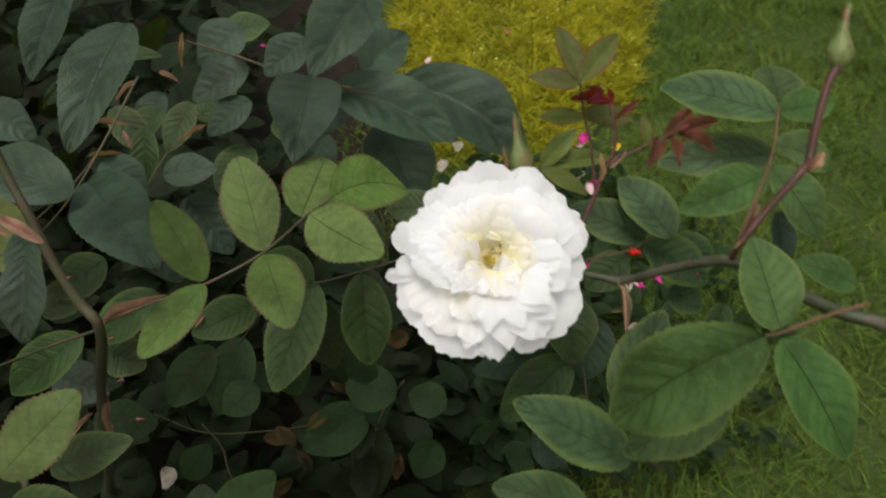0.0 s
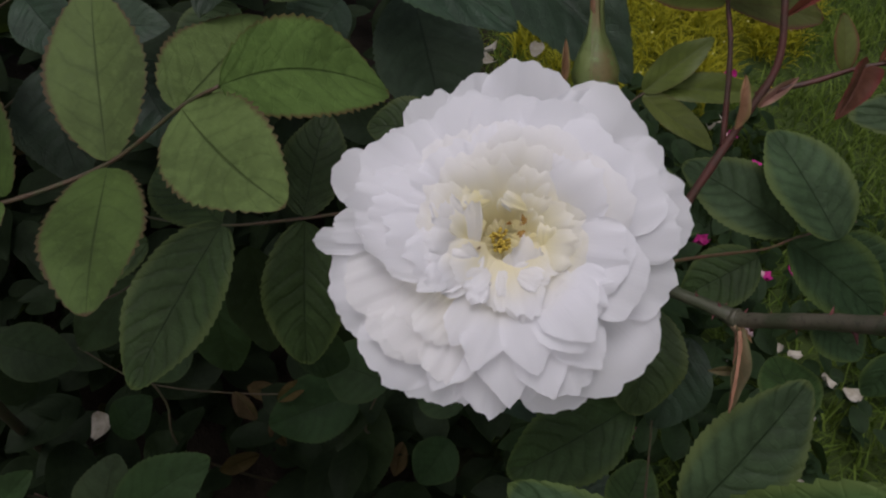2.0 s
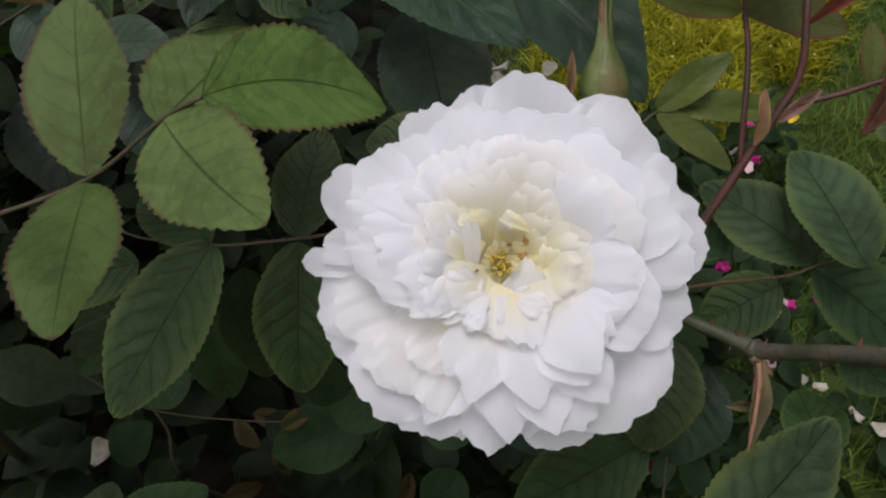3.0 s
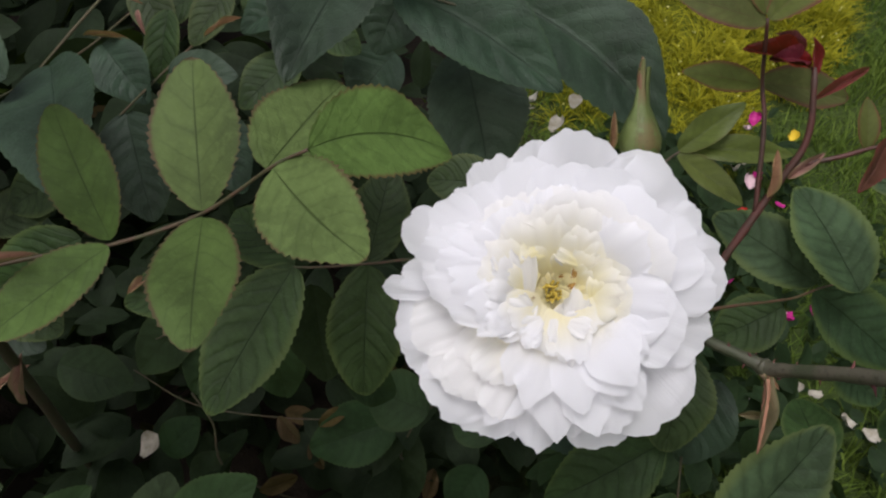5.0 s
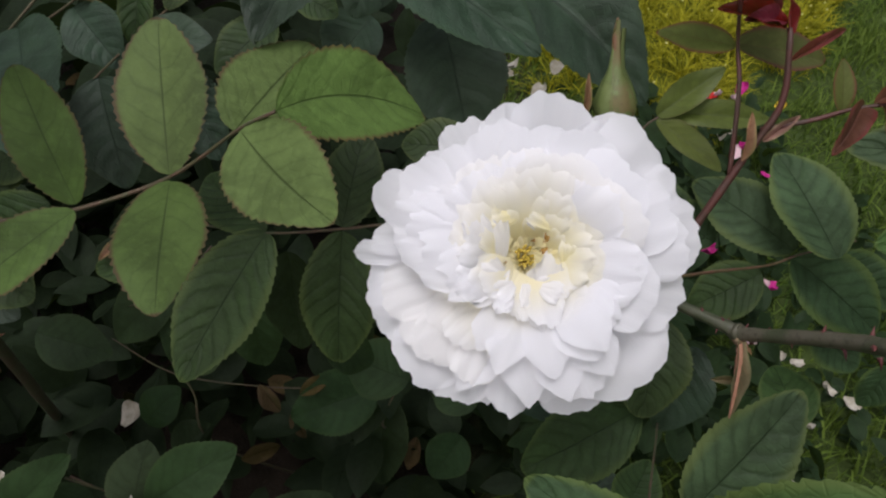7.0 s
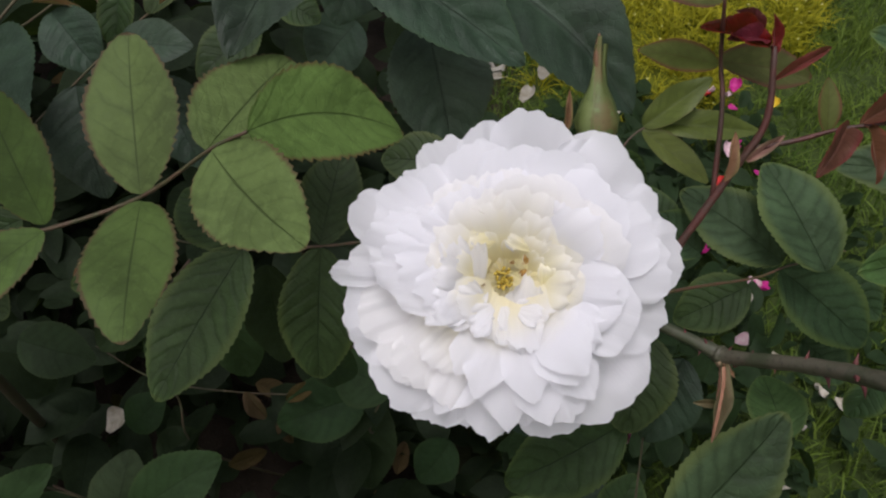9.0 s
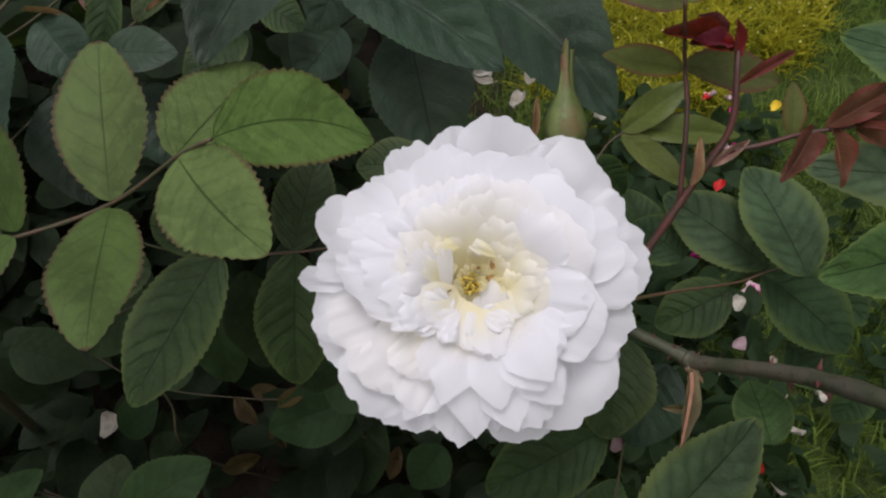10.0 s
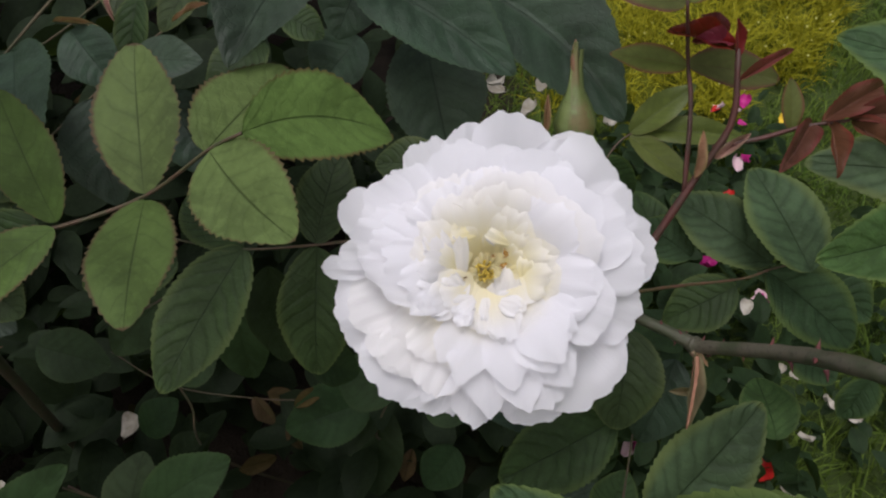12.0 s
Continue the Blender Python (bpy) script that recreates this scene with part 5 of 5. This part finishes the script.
def build_bloom(at, normal, right):
    n, x = Vector(normal).normalized(), Vector(right)
    x = (x - n * x.dot(n)).normalized()
    m = Matrix((x, n.cross(x), n)).transposed().to_4x4()
    m.translation = at
    heart = tube("bloom", [(0, 0, -0.022, 0.0022), (0, 0, -0.018, 0.0042), (0, 0, -0.013, 0.0046), (0, 0, -0.009, 0.0040), (0, 0, -0.006, 0.002)], 14, 0.0, 2, 4)
    bloom = piece("bloom", heart, BUD, bush, "fully open double white rose with creamy heart", m)
    rng = np.random.default_rng(5)
    count = 0

    def petal(angle, reach, width, tip, point=0.0, base=-0.006, start=0.004, material=None, foot=(0.0, 0.0), tilt=0.0, **shape):
        nonlocal count
        count += 1
        me = petal_mesh(100 + count, reach, width, tip, base, start, point, **shape)
        piece("petal", me, material or PETAL, bloom, "", pose(foot[0], foot[1], 0, 0, 0, angle) @ pose(0, 0, 0, tilt, 0, 0))

    def rank(rows, base, material=None, wide=1.12, vary=0.0, **shape):
        """Petals of one rank: angle, reach, width and tip height in millimetres, pointedness."""
        for angle, reach, width, tip, point in rows:
            petal(angle + rng.normal(0, 1.5), 0.001 * reach * rng.uniform(1 - vary, 1 + 0.4 * vary), 0.001 * width * wide, 0.001 * tip * rng.uniform(1 - 2 * vary, 1 + vary), point, base, 0.004, material, tilt=rng.normal(0, 3), convex=rng.uniform(-0.1, 0.9), **shape)

    # outer guard petals, spread below the ball
    rank(((75, 39.4, 19, -1, 0.1), (58, 37.6, 12, -1, 0), (101, 36.4, 12, 0, 0.1), (119, 36.2, 12, -1, 0), (130, 34.0, 10, 0, 0), (186, 39.8, 15, -1, 0.1), (202, 40.4, 17, -2, 0),
          (220, 41.0, 19, -2, 0), (236, 40.6, 16, -3, 0.1), (248, 38.4, 12, -3, 0), (262, 39.6, 12, -2, 0.4), (274, 35.7, 11, -3, 0)), -0.011, None, 1.08)
    rank(((287, 40.9, 17, -4, 0), (311, 42.2, 24, 0, 0), (323, 39.4, 16, -1, 0), (344, 37.8, 17, 2, 0), (10, 40.8, 18, 1, 0), (20, 38.9, 14, 1, 0), (43, 40.6, 21, 1, 0)), -0.011, None, 1.08)
    rank(((154, 39.8, 12, 3.5, 0.1), (164, 36.8, 8, 2, 0), (174, 41.6, 6, 0, 0.6)), -0.011, None, 1.0, ragged=0.4, ruffle=0.0002)
    # second rank
    rank(((40, 31.0, 19, 10, 0), (20, 34.6, 17, 8, 0), (1, 37.0, 15, 6, 0), (339, 30.5, 16, 9, 0), (290, 36.2, 13, 4, 0.1),
          (81, 30.3, 16, 9, 0), (62, 31.8, 18, 9, 0), (108, 32.1, 15, 6, 0), (128, 31.6, 13, 5, 0), (147, 35.2, 14, 6, 0.1)), -0.005)
    # the hollow flank: long petals laid bare, folded lengthwise
    rank(((236, 33.4, 12, 3, 0.1), (224, 33.6, 15, 2, 0), (207, 35.6, 14, 1, 0), (193, 36.2, 13, 1, 0), (231, 27.0, 11, 5, 0.2), (214, 28.0, 12, 3.5, 0.1)), -0.002, HEART_PETAL, pleat=0.00032)
    # third rank, lying close on the second
    rank(((312, 27.0, 14, 13, 0.65), (329, 22.0, 15, 11, 0), (4, 23.0, 19, 11, 0), (345, 27.0, 15, 11, 0.1)), -0.003, None, 1.12, 0.05)
    rank(((22, 27.4, 18, 11, 0), (47, 25.4, 18, 11, 0), (71, 24.5, 15, 11, 0.1),
          (92, 25.6, 12, 9.5, 0), (112, 26.4, 13, 8, 0), (133, 26.2, 14, 7.5, 0)), -0.003, HEART_PETAL, 1.12, 0.05)
    # loose petals bridge the third rank and the heart
    rank(((32, 24.4, 13, 11.6, 0.1), (62, 23.2, 12, 11.2, 0), (84, 25.6, 11, 11.0, 0.1), (101, 23.0, 11, 10.4, 0), (122, 25.0, 13, 10.4, 0), (352, 24.6, 13, 11.8, 0), (322, 23.6, 13, 11.6, 0.2), (142, 27.6, 12, 9.8, 0)), -0.0005, None, 1.1, 0.06, ragged=1.5, ruffle=0.0006)
    # the crumpled tuft over the hollow, and the fan below the heart
    rank(((156, 33.4, 15, 8, 0.1), (165, 30.0, 15, 9, 0), (176, 25.6, 15, 10, 0), (186, 20.6, 13, 10.5, 0), (196, 16.6, 12, 10, 0), (148, 25.0, 14, 9.5, 0)), 0.001, ruffle=0.0010, ragged=2.4, pleat=0.0002)
    rank(((282, 35.0, 12, 6, 1.0), (262, 35.4, 12, 5, 1.0), (246, 35.6, 11, 2.5, 0.9), (300, 33.6, 12, 6.5, 0.9)), -0.002, None, 1.0, ruffle=0.0002, ragged=0.6)
    rank(((240, 24.4, 9, 8.0, 0.8), (256, 27.6, 11, 8.2, 1.0), (275, 28.6, 12, 9.2, 1.0), (296, 28.0, 12, 10, 0.9)), 0.0, None, 1.0, ruffle=0.0002, ragged=0.6)
    # inner rank round the sunken heart
    rank(((36, 21.6, 14, 11.4, 0), (14, 18.4, 13, 10.6, 0.1), (354, 21.0, 13, 11.2, 0), (334, 19.0, 14, 10.8, 0.1), (58, 18.0, 12, 10.4, 0), (76, 21.4, 13, 10.8, 0.1),
          (94, 18.6, 12, 10.2, 0), (113, 21.8, 13, 10.4, 0), (131, 18.6, 13, 10.4, 0), (150, 20.6, 14, 11.0, 0), (172, 16.4, 13, 10.6, 0)), 0.002, HEART_PETAL, 1.05, 0.08, ragged=1.4, ruffle=0.0006)
    # creamy petals line the well of the heart
    rank(((24, 15.6, 10, 9.8, 0), (4, 12.6, 9, 9.0, 0.1), (346, 15.0, 10, 10.0, 0), (47, 13.2, 9, 9.0, 0), (67, 15.6, 10, 9.4, 0), (86, 12.4, 9, 8.6, 0), (104, 15.4, 10, 9.0, 0), (124, 12.8, 9, 8.8, 0), (144, 14.4, 10, 9.6, 0),
          (36, 10.2, 7, 7.6, 0), (76, 9.8, 7, 7.2, 0.2), (112, 10.2, 7, 7.4, 0), (355, 9.6, 7, 7.6, 0)), 0.002, HEART_PETAL, 1.1, 0.08, ragged=1.6, ruffle=0.0006)
    # below the heart the petals leave it almost level
    rank(((312, 19.0, 11, 9.8, 0.6), (291, 17.4, 9, 9.2, 0.9), (272, 16.8, 9, 8.6, 0.9), (254, 15.6, 8, 8.0, 0.8), (198, 13.4, 11, 9.4, 0), (219, 15.0, 9, 7.8, 0.1), (326, 13.4, 10, 8.6, 0.2), (298, 13.6, 9, 8.0, 0.6), (273, 12.4, 8, 7.4, 0.6),
          (254, 11.6, 7, 7.2, 0.5), (228, 10.4, 8, 7.0, 0.1)), 0.0048, PETAL, 1.1, 0.06, ragged=1.6, ruffle=0.0006)
    # curled petaloids crowd the heart, most of them above the stamens
    rng = np.random.default_rng(8)
    for i in range(58):
        above = i % 4 > 0
        w, r = rng.uniform(-0.9, 2.5) if above else rng.uniform(3.3, 5.4), (0.0115 if above else 0.0090) * math.sqrt(rng.uniform(0.05, 1))
        if math.hypot(r * math.cos(w) + 0.0012, r * math.sin(w)) < 0.0027:
            w, r = w + 1.2, 0.0056
        low = (0.0024 if above else 0.0036) + 0.42 * r + rng.uniform(-0.0008, 0.0008)
        large = 0.75 + 55 * r
        petal(math.degrees(w) + rng.normal(0, 38), rng.uniform(0.0044, 0.0070) * large, rng.uniform(0.0042, 0.0066) * large, low + rng.uniform(0.0004, 0.0024), rng.uniform(0, 0.3) if above else rng.uniform(0.2, 0.6), low, rng.uniform(0.0002, 0.001), HEART_PETAL if above else WHITE_INNER,
              (r * math.cos(w), r * math.sin(w)), rng.normal(0, 18), ruffle=0.0007, pleat=0.0001, convex=rng.uniform(-2.5, 2.5), ragged=1.2)
    # low creamy petaloids close the floor of the heart
    for i in range(9):
        petal(40 * i + rng.normal(0, 12), rng.uniform(0.0060, 0.0085), 0.0060, 0.0036, 0.2, 0.001, 0.0, HEART_PETAL, (0.0012 * math.cos(i), 0.0012 * math.sin(i)), rng.normal(0, 8), pleat=0.0002)
    # upright white petals round the stamens: foot, angle, reach, width, height, pointedness
    for fx, fy, angle, reach, width, lift, point in ((0.0040, -0.0098, 84, 0.0105, 0.0074, 0.0076, 0.5), (-0.0062, -0.0020, 92, 0.0118, 0.0066, 0.0092, 0.2), (-0.0090, 0.0000, 108, 0.0110, 0.0070, 0.0104, 0.1), (0.0075, -0.0010, 8, 0.0110, 0.0100, 0.0085, 0.1),
                                                     (0.0050, -0.0070, 318, 0.0125, 0.0110, 0.0098, 0.2), (-0.0085, -0.0040, 182, 0.0090, 0.0110, 0.0112, 0.0), (-0.0070, 0.0030, 172, 0.0090, 0.0090, 0.0116, 0.0), (-0.0020, -0.0060, 30, 0.0070, 0.0046, 0.0068, 0.4), (-0.0030, -0.0075, 338, 0.0080, 0.0040, 0.0072, 0.3), (0.0062, 0.0052, 120, 0.0070, 0.0064, 0.0076, 0.0)):
        petal(angle, reach, width, lift, point, 0.0035, 0.0004, WHITE_INNER, (fx, fy), rng.normal(0, 7), ruffle=0.0006, convex=0.5, ragged=1.6)
    # a tuft of stamens in the heart, and withered flecks beside it
    for i in range(34):
        w, r = rng.uniform(0, 6.28), 0.0025 * math.sqrt(rng.uniform(0, 1))
        foot, top = Vector((-0.0013 + 0.5 * r * math.cos(w), 0.0002 + 0.5 * r * math.sin(w), -0.001)), Vector((-0.0013 + r * math.cos(w), 0.0002 + r * math.sin(w), rng.uniform(0.0044, 0.0062)))
        pts = [(*foot, 0.00020), (*(foot.lerp(top, 0.6)), 0.00018), (*top, 0.00022), (*(top + Vector((0.0002, 0.0002, 0.0004))), 0.00042), (*(top + Vector((0.0003, 0.0002, 0.0009))), 0.00016)]
        piece("stamen", tube("stamen", pts, 5, 0.0, i, 2), STAMEN, bloom)
    for fx, fy, angle, size in ((0.0036, 0.0030, 60, 0.0030), (0.0046, 0.0020, 200, 0.0022), (-0.0050, -0.0022, 120, 0.0020), (-0.0054, -0.0046, 260, 0.0018), (0.0004, 0.0036, 20, 0.0014)):
        petal(angle, size, size * 0.6, 0.0062, 0.3, 0.0046, 0.0002, FLECK, (fx, fy), ruffle=0.0002, pleat=0.0001, ragged=0.4)
    return bloom


build_bloom((0.0012, 0.0042, 0.3510), (-0.04, -0.71, 0.70), (0.995, 0.0, 0.10))
